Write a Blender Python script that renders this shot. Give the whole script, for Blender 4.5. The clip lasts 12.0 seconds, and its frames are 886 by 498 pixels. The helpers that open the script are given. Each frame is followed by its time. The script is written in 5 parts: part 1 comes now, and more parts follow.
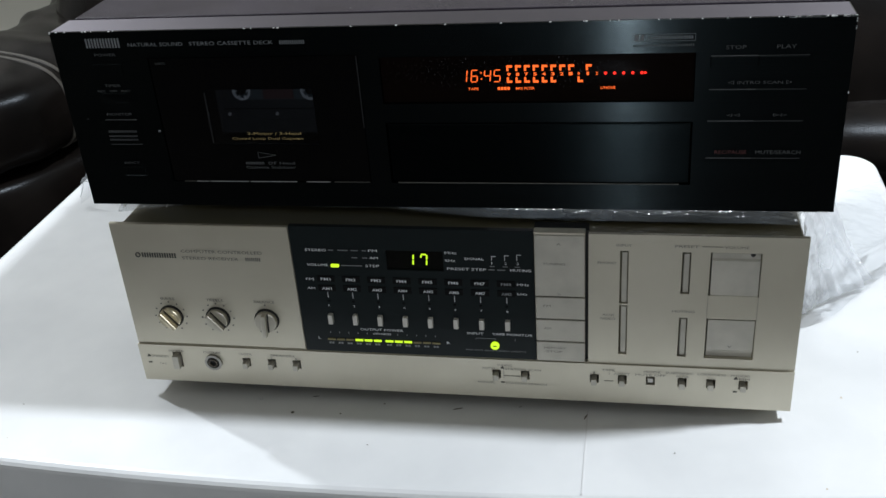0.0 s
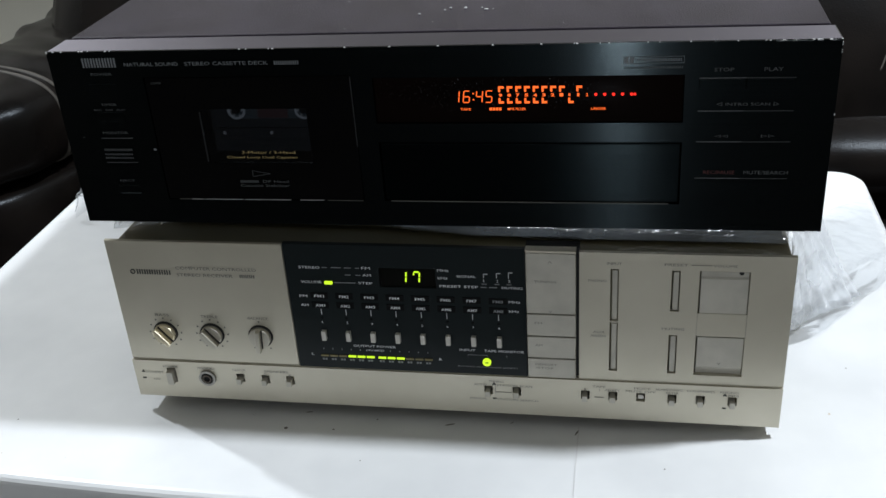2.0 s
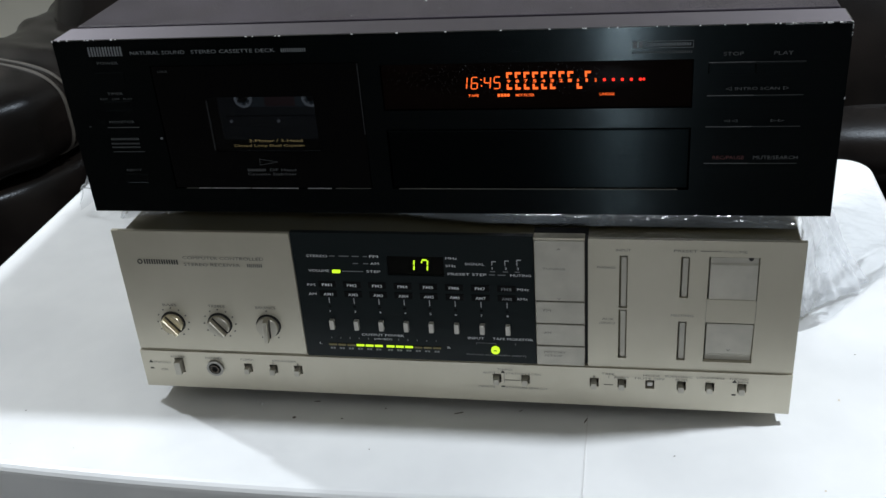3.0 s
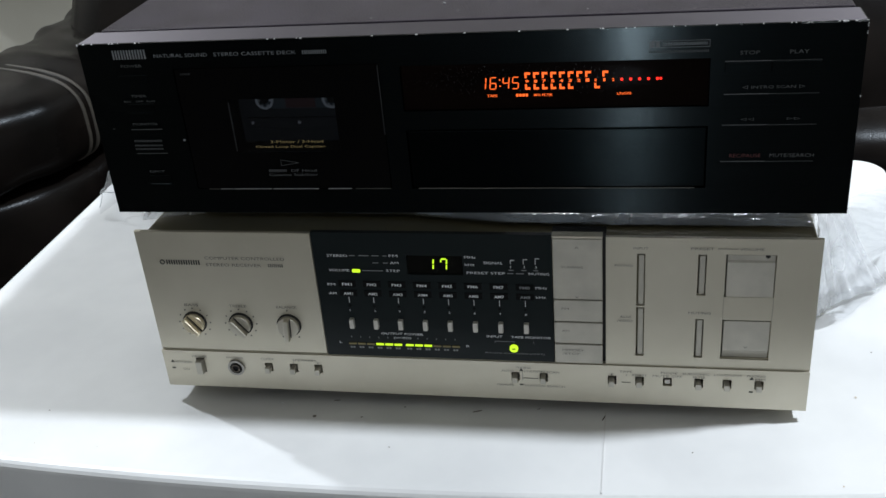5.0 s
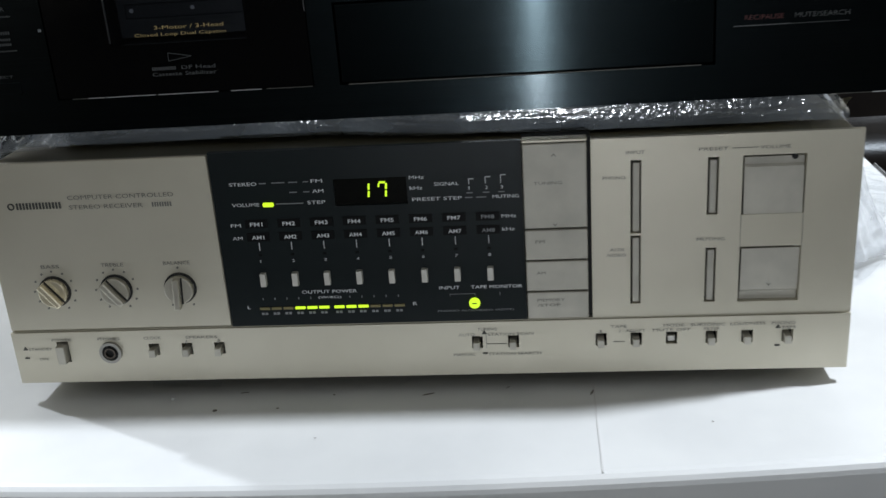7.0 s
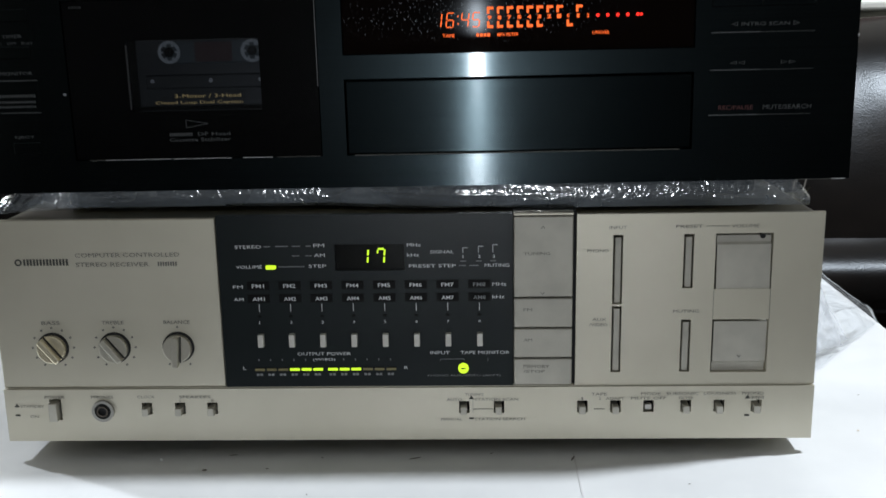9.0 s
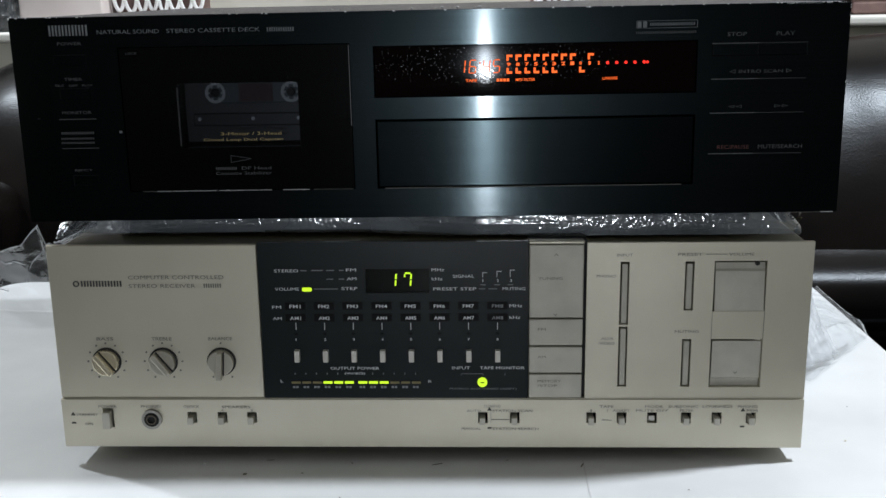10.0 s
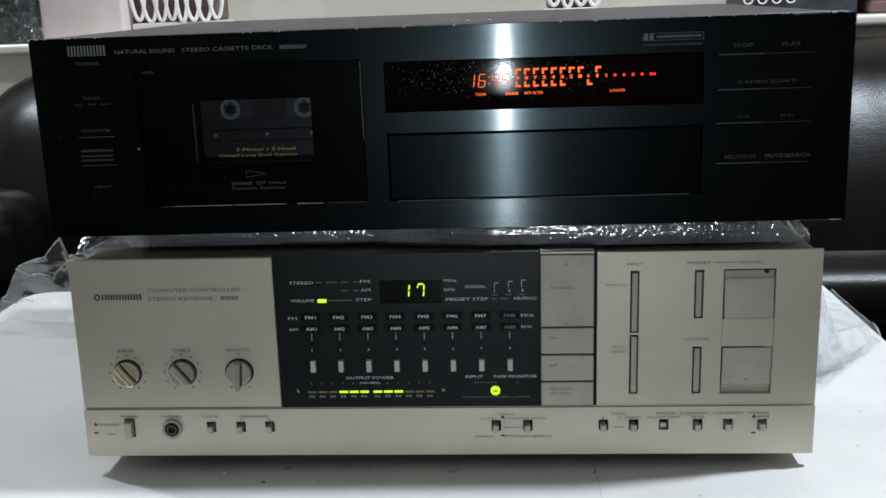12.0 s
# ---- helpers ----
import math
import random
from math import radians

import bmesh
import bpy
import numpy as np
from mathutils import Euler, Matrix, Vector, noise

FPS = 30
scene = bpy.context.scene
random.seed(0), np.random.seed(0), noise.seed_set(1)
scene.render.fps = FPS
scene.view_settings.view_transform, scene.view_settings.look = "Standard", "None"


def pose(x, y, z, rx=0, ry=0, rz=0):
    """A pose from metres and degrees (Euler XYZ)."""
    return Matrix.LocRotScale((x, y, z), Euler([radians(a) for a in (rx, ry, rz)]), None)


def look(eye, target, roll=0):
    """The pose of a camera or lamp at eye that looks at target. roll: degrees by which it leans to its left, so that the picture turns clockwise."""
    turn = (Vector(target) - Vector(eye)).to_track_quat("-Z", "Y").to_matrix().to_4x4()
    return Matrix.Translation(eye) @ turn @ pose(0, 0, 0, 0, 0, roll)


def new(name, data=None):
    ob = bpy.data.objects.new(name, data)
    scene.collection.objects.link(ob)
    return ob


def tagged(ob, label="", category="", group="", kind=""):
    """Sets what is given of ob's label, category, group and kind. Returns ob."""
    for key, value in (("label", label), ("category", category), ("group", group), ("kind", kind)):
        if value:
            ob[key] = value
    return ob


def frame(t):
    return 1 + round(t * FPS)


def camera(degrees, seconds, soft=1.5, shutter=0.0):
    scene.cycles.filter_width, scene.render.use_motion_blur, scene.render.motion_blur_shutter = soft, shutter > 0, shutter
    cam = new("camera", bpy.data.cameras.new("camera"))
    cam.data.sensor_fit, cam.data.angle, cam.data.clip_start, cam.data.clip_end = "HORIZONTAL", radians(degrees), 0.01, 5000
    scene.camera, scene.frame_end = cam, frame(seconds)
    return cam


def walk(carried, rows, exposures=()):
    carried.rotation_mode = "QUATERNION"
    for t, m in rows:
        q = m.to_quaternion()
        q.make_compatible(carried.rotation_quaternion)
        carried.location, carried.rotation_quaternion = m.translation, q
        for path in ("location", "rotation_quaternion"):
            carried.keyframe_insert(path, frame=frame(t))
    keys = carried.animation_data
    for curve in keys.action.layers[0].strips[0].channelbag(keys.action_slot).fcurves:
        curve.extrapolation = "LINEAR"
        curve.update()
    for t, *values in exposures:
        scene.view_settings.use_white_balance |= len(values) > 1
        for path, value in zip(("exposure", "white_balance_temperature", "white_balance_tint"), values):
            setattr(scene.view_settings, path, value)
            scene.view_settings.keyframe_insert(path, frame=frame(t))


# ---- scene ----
cam = camera(46.9, 12.0, shutter=0.5)
PATH = [
    (0, (0.324, -0.52, 0.41), (-0.041, 1.192, -0.557), -4.8),
    (0.5, (0.322, -0.522, 0.412), (-0.039, 1.196, -0.547), -4.6),
    (1, (0.325, -0.521, 0.413), (-0.039, 1.199, -0.541), -4.7),
    (1.5, (0.325, -0.522, 0.415), (-0.035, 1.198, -0.539), -4.7),
    (2, (0.326, -0.523, 0.417), (-0.028, 1.201, -0.534), -4.5),
    (2.5, (0.325, -0.524, 0.414), (-0.033, 1.198, -0.539), -4.7),
    (3, (0.322, -0.524, 0.413), (-0.035, 1.193, -0.547), -4.9),
    (3.5, (0.321, -0.526, 0.416), (-0.048, 1.192, -0.538), -5.0),
    (5.5, (0.314, -0.534, 0.407), (-0.059, 1.193, -0.532), -5.5),
    (5.8, (0.308, -0.523, 0.378), (-0.007, 1.236, -0.52), -5.1),
    (6, (0.305, -0.51, 0.348), (0.022, 1.271, -0.518), -5.0),
    (6.2, (0.300, -0.5, 0.326), (0.032, 1.294, -0.514), -5.0),
    (6.5, (0.288, -0.485, 0.287), (0.074, 1.362, -0.45), -4.3),
    (7, (0.277, -0.457, 0.254), (0.076, 1.399, -0.464), -4.4),
    (7.2, (0.269, -0.45, 0.245), (0.082, 1.417, -0.447), -3.9),
    (8.8, (0.249, -0.486, 0.226), (0.159, 1.445, -0.286), -1.8),
    (9, (0.249, -0.497, 0.231), (0.183, 1.446, -0.236), -1.4),
    (9.5, (0.249, -0.524, 0.251), (0.165, 1.417, -0.227), -1.4),
    (10, (0.242, -0.54, 0.258), (0.165, 1.401, -0.218), -1.2),
    (10.5, (0.242, -0.541, 0.26), (0.17, 1.402, -0.208), -1.8),
    (11, (0.246, -0.546, 0.26), (0.167, 1.399, -0.2), -2.1),
    (11.5, (0.251, -0.547, 0.265), (0.15, 1.395, -0.204), -2.1),
    (12, (0.248, -0.547, 0.266), (0.128, 1.392, -0.209), -2.1),
]
walk(cam, [(t, look(eye, target, roll)) for t, eye, target, roll in PATH], [(0, 0.0), (5.5, 0.0), (6.2, 0.08), (7.2, 0.07), (9.0, 0.06), (10.0, -0.03), (12, -0.09)])

# world and lamps
world = bpy.data.worlds.new("world")
scene.world = world
world.use_nodes = True
world.node_tree.nodes["Background"].inputs[0].default_value = (0.75, 0.82, 1.0, 1)
world.node_tree.nodes["Background"].inputs[1].default_value = 0.02
FLOOR = -0.48
CEIL = 2.15


def lamp(name, spot, target, size, watts, colour):
    data = bpy.data.lights.new(name, "AREA")
    data.shape, data.size, data.energy, data.color = "DISK", size, watts, colour
    ob = new(name, data)
    ob.matrix_world = look(spot, target)
    return ob


LAMP_B = (1.45, 0.20, CEIL - 0.06)
LAMP_A = (-1.50, 0.83, CEIL - 0.06)
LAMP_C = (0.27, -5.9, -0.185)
lamp("ceiling_light_main", LAMP_B, (LAMP_B[0], LAMP_B[1], 0), 0.13, 68, (0.90, 0.965, 1.03))
lamp("ceiling_light_second", LAMP_A, (LAMP_A[0], LAMP_A[1], 0), 0.08, 46, (0.90, 0.965, 1.03))
# added, unseen: throws the upright streak onto the deck's brushed front
lamp("streak_light", LAMP_C, (0.27, 0, 0.2), 0.075, 44, (0.90, 0.965, 1.03))


# materials
def mat(name, colour, rough=0.5, metal=0.0, spec=0.5):
    m = bpy.data.materials.new(name)
    m.use_nodes = True
    b = m.node_tree.nodes["Principled BSDF"]
    b.inputs["Base Color"].default_value = (*colour, 1)
    b.inputs["Roughness"].default_value = rough
    b.inputs["Metallic"].default_value = metal
    b.inputs["Specular IOR Level"].default_value = spec
    return m


def node(m, kind, **values):
    n = m.node_tree.nodes.new(kind)
    for key, value in values.items():
        n.inputs[key.replace("_", " ")].default_value = value
    return n


def link(m, a, b):
    m.node_tree.links.new(a, b)


def coords(m, scale=(1, 1, 1)):
    tc, mp = node(m, "ShaderNodeTexCoord"), node(m, "ShaderNodeMapping")
    mp.inputs["Scale"].default_value = scale
    link(m, tc.outputs["Object"], mp.inputs["Vector"])
    return mp.outputs[0]


def bsdf(m):
    return m.node_tree.nodes["Principled BSDF"]


def mottle(m, dark, light, scale=(1, 1, 1), size=20.0, detail=4.0, low=0.35, high=0.65):
    """Two colours blended by noise, into the base colour."""
    n = node(m, "ShaderNodeTexNoise", Scale=size, Detail=detail)
    link(m, coords(m, scale), n.inputs["Vector"])
    r = node(m, "ShaderNodeValToRGB")
    r.color_ramp.elements[0].position, r.color_ramp.elements[1].position = low, high
    r.color_ramp.elements[0].color, r.color_ramp.elements[1].color = (*dark, 1), (*light, 1)
    link(m, n.outputs["Fac"], r.inputs["Fac"])
    link(m, r.outputs["Color"], bsdf(m).inputs["Base Color"])
    return r


def relief(m, size, strength, distance, scale=(1, 1, 1), detail=3.0):
    n = node(m, "ShaderNodeTexNoise", Scale=size, Detail=detail)
    link(m, coords(m, scale), n.inputs["Vector"])
    b = node(m, "ShaderNodeBump", Strength=strength, Distance=distance)
    link(m, n.outputs["Fac"], b.inputs["Height"])
    link(m, b.outputs[0], bsdf(m).inputs["Normal"])
    return b


def gloss_change(m, low, high, size, scale=(1, 1, 1)):
    n = node(m, "ShaderNodeTexNoise", Scale=size, Detail=5.0)
    link(m, coords(m, scale), n.inputs["Vector"])
    r = node(m, "ShaderNodeMapRange", From_Min=0.3, From_Max=0.7, To_Min=low, To_Max=high)
    link(m, n.outputs["Fac"], r.inputs["Value"])
    link(m, r.outputs[0], bsdf(m).inputs["Roughness"])


def glow(name, colour, strength):
    m = mat(name, (0.02, 0.02, 0.02), 0.5)
    bsdf(m).inputs["Emission Color"].default_value = (*colour, 1)
    bsdf(m).inputs["Emission Strength"].default_value = strength
    return m


CHAMPAGNE = mat("champagne_aluminium", (0.54, 0.515, 0.45), 0.41, 0.55)
mottle(CHAMPAGNE, (0.54, 0.506, 0.412), (0.6, 0.564, 0.467), (1, 1, 1), 14.0)
relief(CHAMPAGNE, 1500.0, 0.03, 0.0002)
CHAMPAGNE_BUTTON = mat("champagne_button", (0.42, 0.4, 0.35), 0.5, 0.3)
mottle(CHAMPAGNE_BUTTON, (0.45, 0.43, 0.375), (0.53, 0.505, 0.44), (1, 1, 1), 60.0)
KNOB = mat("knob_metal", (0.56, 0.53, 0.45), 0.3, 0.6)
relief(KNOB, 700.0, 0.1, 0.0003, (0.1, 1, 1))
KNOB_BRIGHT = mat("knob_metal_polished", (0.95, 0.86, 0.64), 0.2, 0.7)
relief(KNOB_BRIGHT, 700.0, 0.06, 0.0003, (0.1, 1, 1))
BRIGHT_KEY = mat("bright_key", (0.62, 0.6, 0.55), 0.4, 0.2)
DARK_GAP = mat("dark_gap", (0.008, 0.008, 0.008), 0.7)
WINDOW = mat("black_window", (0.0105, 0.0148, 0.0160), 0.3, 0.0, 0.17)
PAD = mat("black_indicator_pad", (0.0022, 0.0024, 0.0026), 0.5, 0.0, 0.12)
SMOKED = mat("smoked_display", (0.0035, 0.0038, 0.0032), 0.15, 0.0, 0.3)
PRINT_BLACK = mat("print_black", (0.05, 0.05, 0.045), 0.6)
PRINT_GREY = mat("print_grey", (0.17, 0.165, 0.15), 0.6)
PRINT_WHITE = mat("print_white", (0.82, 0.84, 0.86), 0.6)
DECK_PRINT = mat("deck_print", (0.19, 0.205, 0.22), 0.6)
KEY_LINE = mat("key_edge_grey", (0.13, 0.137, 0.145), 0.4)
DECK_DIM = mat("deck_print_dim", (0.075, 0.08, 0.084), 0.6)
PRINT_DIM = mat("print_dim", (0.26, 0.27, 0.28), 0.6)
PRINT_GOLD = mat("print_gold", (0.5, 0.37, 0.15), 0.5)
PRINT_RED = mat("print_red", (0.085, 0.006, 0.005), 0.5)
GREEN_LED = glow("green_led", (0.60, 0.95, 0.02), 1.15)
DIM_LED = mat("unlit_led", (0.22, 0.185, 0.075), 0.4)
ORANGE_LED = glow("orange_led", (1.0, 0.135, 0.012), 1.35)
RED_LED = glow("red_led", (1.0, 0.02, 0.008), 1.7)
LID_BROWN = mat("receiver_lid", (0.16, 0.14, 0.075), 0.4)
relief(LID_BROWN, 500.0, 0.2, 0.0005)
LID_GREY = mat("deck_lid", (0.05, 0.045, 0.053), 0.28, 0.0, 0.13)
mottle(LID_GREY, (0.018, 0.0145, 0.021), (0.030, 0.025, 0.035), (1, 1, 1), 35.0)
relief(LID_GREY, 900.0, 0.55, 0.0008)
BLACK_PLASTIC = mat("black_plastic", (0.01, 0.01, 0.011), 0.4)
relief(BLACK_PLASTIC, 800.0, 0.1, 0.0004)
RUBBER = mat("rubber", (0.012, 0.012, 0.012), 0.8)
BARE_METAL_AND_GLINT = mat("bare_metal_and_glint", (0.8, 0.8, 0.82), 0.35, 0.15)


def brushed_black(name, colour, rough, wide, sharp=0.42):
    """Black anodised aluminium, brushed along x."""
    m = mat(name, colour, rough, 1.0)
    b = bsdf(m)
    b.inputs["Anisotropic"].default_value = 0.97
    t = node(m, "ShaderNodeCombineXYZ")
    t.inputs[1].default_value, t.inputs[2].default_value = 1.0, 1.0
    link(m, t.outputs[0], b.inputs["Tangent"])
    second = node(m, "ShaderNodeBsdfPrincipled", Metallic=1.0, Roughness=wide)
    second.inputs["Base Color"].default_value = (*[c * 0.62 for c in colour], 1)
    core = node(m, "ShaderNodeBsdfPrincipled", Metallic=1.0, Roughness=0.085, Anisotropic=1.0)
    core.inputs["Base Color"].default_value = (*[sum(colour) / 3] * 3, 1)
    link(m, t.outputs[0], core.inputs["Tangent"])
    both = node(m, "ShaderNodeMixShader", Fac=sharp)
    link(m, b.outputs[0], both.inputs[1])
    link(m, core.outputs[0], both.inputs[2])
    mix = node(m, "ShaderNodeMixShader", Fac=0.25)
    link(m, both.outputs[0], mix.inputs[1])
    link(m, second.outputs[0], mix.inputs[2])
    link(m, mix.outputs[0], m.node_tree.nodes["Material Output"].inputs["Surface"])
    n = node(m, "ShaderNodeTexNoise", Scale=160.0, Detail=4.0)
    link(m, coords(m, (0.02, 1, 14)), n.inputs["Vector"])
    r = node(m, "ShaderNodeMapRange", From_Min=0.3, From_Max=0.7, To_Min=rough - 0.02, To_Max=rough + 0.02)
    link(m, n.outputs["Fac"], r.inputs["Value"])
    link(m, r.outputs[0], b.inputs["Roughness"])
    tone = node(m, "ShaderNodeMapRange", From_Min=0.3, From_Max=0.7, To_Min=0.55, To_Max=1.45)
    link(m, n.outputs["Fac"], tone.inputs["Value"])
    shade = node(m, "ShaderNodeVectorMath")
    shade.operation = "SCALE"
    shade.inputs[0].default_value = colour
    link(m, tone.outputs[0], shade.inputs["Scale"])
    link(m, shade.outputs[0], b.inputs["Base Color"])
    return m


BRUSHED = brushed_black("brushed_black_aluminium", (0.023, 0.032, 0.0355), 0.158, 0.235)
BRUSHED_FLAP = brushed_black("brushed_black_flap", (0.0095, 0.0132, 0.0145), 0.168, 0.25, 0.06)
DOOR_BLACK = mat("cassette_door_black", (0.002, 0.002, 0.0022), 0.1, 0.0, 0.22)
DOOR_GLINT = mat("cassette_door_glint", (0.022, 0.023, 0.025), 0.35)
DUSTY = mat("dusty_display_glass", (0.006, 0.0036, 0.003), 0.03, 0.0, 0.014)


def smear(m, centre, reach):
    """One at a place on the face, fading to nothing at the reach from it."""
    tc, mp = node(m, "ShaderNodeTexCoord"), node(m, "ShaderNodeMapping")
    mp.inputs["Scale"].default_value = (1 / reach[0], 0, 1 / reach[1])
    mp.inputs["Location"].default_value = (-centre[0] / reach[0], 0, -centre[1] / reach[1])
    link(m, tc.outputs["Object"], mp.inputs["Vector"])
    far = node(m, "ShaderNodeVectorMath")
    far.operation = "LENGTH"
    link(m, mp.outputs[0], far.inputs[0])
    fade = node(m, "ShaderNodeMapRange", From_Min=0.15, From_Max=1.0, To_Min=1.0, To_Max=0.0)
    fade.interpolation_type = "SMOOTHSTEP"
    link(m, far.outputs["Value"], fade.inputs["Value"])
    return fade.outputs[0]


def product(m, a, b):
    n = node(m, "ShaderNodeMath")
    n.operation = "MULTIPLY"
    link(m, a, n.inputs[0])
    if isinstance(b, float):
        n.inputs[1].default_value = b
    else:
        link(m, b, n.inputs[1])
    return n.outputs[0]


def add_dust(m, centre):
    """Dust grains on glass, and an upright shine painted in for a lamp's glare."""
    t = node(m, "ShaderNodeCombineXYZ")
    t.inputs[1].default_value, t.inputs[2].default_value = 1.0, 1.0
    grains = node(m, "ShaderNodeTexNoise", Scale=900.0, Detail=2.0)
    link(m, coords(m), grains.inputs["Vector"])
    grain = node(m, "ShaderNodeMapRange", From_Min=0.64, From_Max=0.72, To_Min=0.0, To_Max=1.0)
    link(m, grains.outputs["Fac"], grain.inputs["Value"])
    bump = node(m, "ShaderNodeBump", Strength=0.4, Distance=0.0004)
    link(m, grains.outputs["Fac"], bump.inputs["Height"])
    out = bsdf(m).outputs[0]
    # oval of stretched shine pins the glare at one height; grains gather round it
    glare_oval = smear(m, centre, (0.085, 0.0115))
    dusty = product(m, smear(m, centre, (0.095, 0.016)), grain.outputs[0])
    for share, rough, stretch, tone in ((product(m, glare_oval, 0.5), 0.11, 1.0, 0.012), (product(m, dusty, 0.7), 0.24, 0.3, 0.07)):
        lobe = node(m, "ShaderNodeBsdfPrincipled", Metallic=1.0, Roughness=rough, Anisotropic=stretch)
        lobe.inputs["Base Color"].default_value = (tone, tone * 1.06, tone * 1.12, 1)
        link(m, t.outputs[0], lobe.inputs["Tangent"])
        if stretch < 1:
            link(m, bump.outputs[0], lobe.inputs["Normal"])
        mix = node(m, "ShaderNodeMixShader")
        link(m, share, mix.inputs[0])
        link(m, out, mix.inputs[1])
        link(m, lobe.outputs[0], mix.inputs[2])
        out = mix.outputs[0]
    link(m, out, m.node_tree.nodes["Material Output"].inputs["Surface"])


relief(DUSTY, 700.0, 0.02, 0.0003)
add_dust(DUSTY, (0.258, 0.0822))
LIP = mat("satin_black_lip", (0.18, 0.167, 0.185), 0.57, 1.0)
bsdf(LIP).inputs["Anisotropic"].default_value = 0.75
_t = node(LIP, "ShaderNodeCombineXYZ")
_t.inputs[1].default_value = 1.0
link(LIP, _t.outputs[0], bsdf(LIP).inputs["Tangent"])

SMOKE_PANE = bpy.data.materials.new("smoked_pane")
SMOKE_PANE.use_nodes = True
SMOKE_PANE.node_tree.nodes.remove(bsdf(SMOKE_PANE))
_clear = node(SMOKE_PANE, "ShaderNodeBsdfTransparent", Color=(0.52, 0.54, 0.57, 1))
_shine = node(SMOKE_PANE, "ShaderNodeBsdfGlossy", Roughness=0.08)
_fres = node(SMOKE_PANE, "ShaderNodeFresnel", IOR=1.45)
_mix = node(SMOKE_PANE, "ShaderNodeMixShader")
link(SMOKE_PANE, _fres.outputs[0], _mix.inputs[0])
link(SMOKE_PANE, _clear.outputs[0], _mix.inputs[1])
link(SMOKE_PANE, _shine.outputs[0], _mix.inputs[2])
link(SMOKE_PANE, _mix.outputs[0], SMOKE_PANE.node_tree.nodes["Material Output"].inputs["Surface"])


def film_material(name, body, cloud, rough, gloss, pull=1.0, fold=160.0, deep=0.002):
    """Clear packing film: mostly see-through, a milky share, and a hard shine."""
    m = bpy.data.materials.new(name)
    m.use_nodes = True
    m.node_tree.nodes.remove(bsdf(m))
    clear = node(m, "ShaderNodeBsdfTransparent", Color=(0.95, 0.96, 0.97, 1))
    milk = node(m, "ShaderNodeBsdfDiffuse", Color=body)
    shine = node(m, "ShaderNodeBsdfGlossy", Roughness=rough)
    fres = node(m, "ShaderNodeFresnel", IOR=1.6)
    n = node(m, "ShaderNodeTexNoise", Scale=25.0, Detail=5.0)
    link(m, coords(m), n.inputs["Vector"])
    r = node(m, "ShaderNodeMapRange", From_Min=0.3, From_Max=0.75, To_Min=cloud * 0.4, To_Max=cloud * 1.5)
    link(m, n.outputs["Fac"], r.inputs["Value"])
    first, second = node(m, "ShaderNodeMixShader"), node(m, "ShaderNodeMixShader")
    link(m, r.outputs[0], first.inputs[0])
    link(m, clear.outputs[0], first.inputs[1])
    link(m, milk.outputs[0], first.inputs[2])
    share = node(m, "ShaderNodeMath")
    share.operation = "MULTIPLY"
    share.inputs[1].default_value = gloss
    link(m, fres.outputs[0], share.inputs[0])
    link(m, share.outputs[0], second.inputs[0])
    link(m, first.outputs[0], second.inputs[1])
    link(m, shine.outputs[0], second.inputs[2])
    bump = node(m, "ShaderNodeBump", Strength=0.5, Distance=deep)
    n2 = node(m, "ShaderNodeTexNoise", Scale=fold, Detail=3.0)
    link(m, coords(m, (pull, 1, 1)), n2.inputs["Vector"])
    link(m, n2.outputs["Fac"], bump.inputs["Height"])
    link(m, bump.outputs[0], shine.inputs["Normal"])
    link(m, bump.outputs[0], fres.inputs["Normal"])
    link(m, second.outputs[0], m.node_tree.nodes["Material Output"].inputs["Surface"])
    return m


FILM = film_material("clear_packing_film", (0.8, 0.82, 0.84, 1), 0.10, 0.1, 0.6)
FILM_TIGHT = film_material("tight_packing_film", (0.66, 0.74, 0.83, 1), 0.36, 0.13, 4.6, 0.35, 420.0, 0.0008)
FILM_SOFT = film_material("soft_packing_film", (0.74, 0.79, 0.85, 1), 0.24, 0.14, 0.8, 0.5, 260.0, 0.0012)
FILM_THIN = film_material("thin_clear_film", (0.84, 0.87, 0.9, 1), 0.03, 0.12, 0.32)
FILM_HANG = film_material("hanging_film", (0.85, 0.87, 0.91, 1), 0.46, 0.12, 0.45)
FILM_WRAP = film_material("parcel_film", (0.7, 0.74, 0.78, 1), 0.06, 0.14, 1.8)
TABLE_WHITE = mat("white_table_top", (0.8, 0.81, 0.82), 0.3)
mottle(TABLE_WHITE, (0.705, 0.717, 0.732), (0.815, 0.825, 0.835), (1, 1, 1), 11.0, 7.0, 0.33, 0.68)
gloss_change(TABLE_WHITE, 0.3, 0.38, 9.0)
SPECK = mat("dark_speck", (0.16, 0.15, 0.14), 0.8)
STAIN = mat("pale_brown_stain", (0.62, 0.56, 0.48), 0.5)
METAL_LEG = mat("leg_metal", (0.3, 0.3, 0.31), 0.4, 0.8)
LEATHER = mat("dark_brown_leather", (0.006, 0.005, 0.0045), 0.27, 0.0, 0.12)
mottle(LEATHER, (0.0042, 0.0034, 0.003), (0.0085, 0.0066, 0.0057), (1, 1, 1), 14.0)
# bluish cast of the light put into the leather's highlights
bsdf(LEATHER).inputs["Specular Tint"].default_value = (0.86, 0.93, 1.0, 1)
_v = node(LEATHER, "ShaderNodeTexVoronoi", Scale=520.0)
link(LEATHER, coords(LEATHER), _v.inputs["Vector"])
_b = node(LEATHER, "ShaderNodeBump", Strength=0.17, Distance=0.0005)
link(LEATHER, _v.outputs["Distance"], _b.inputs["Height"])
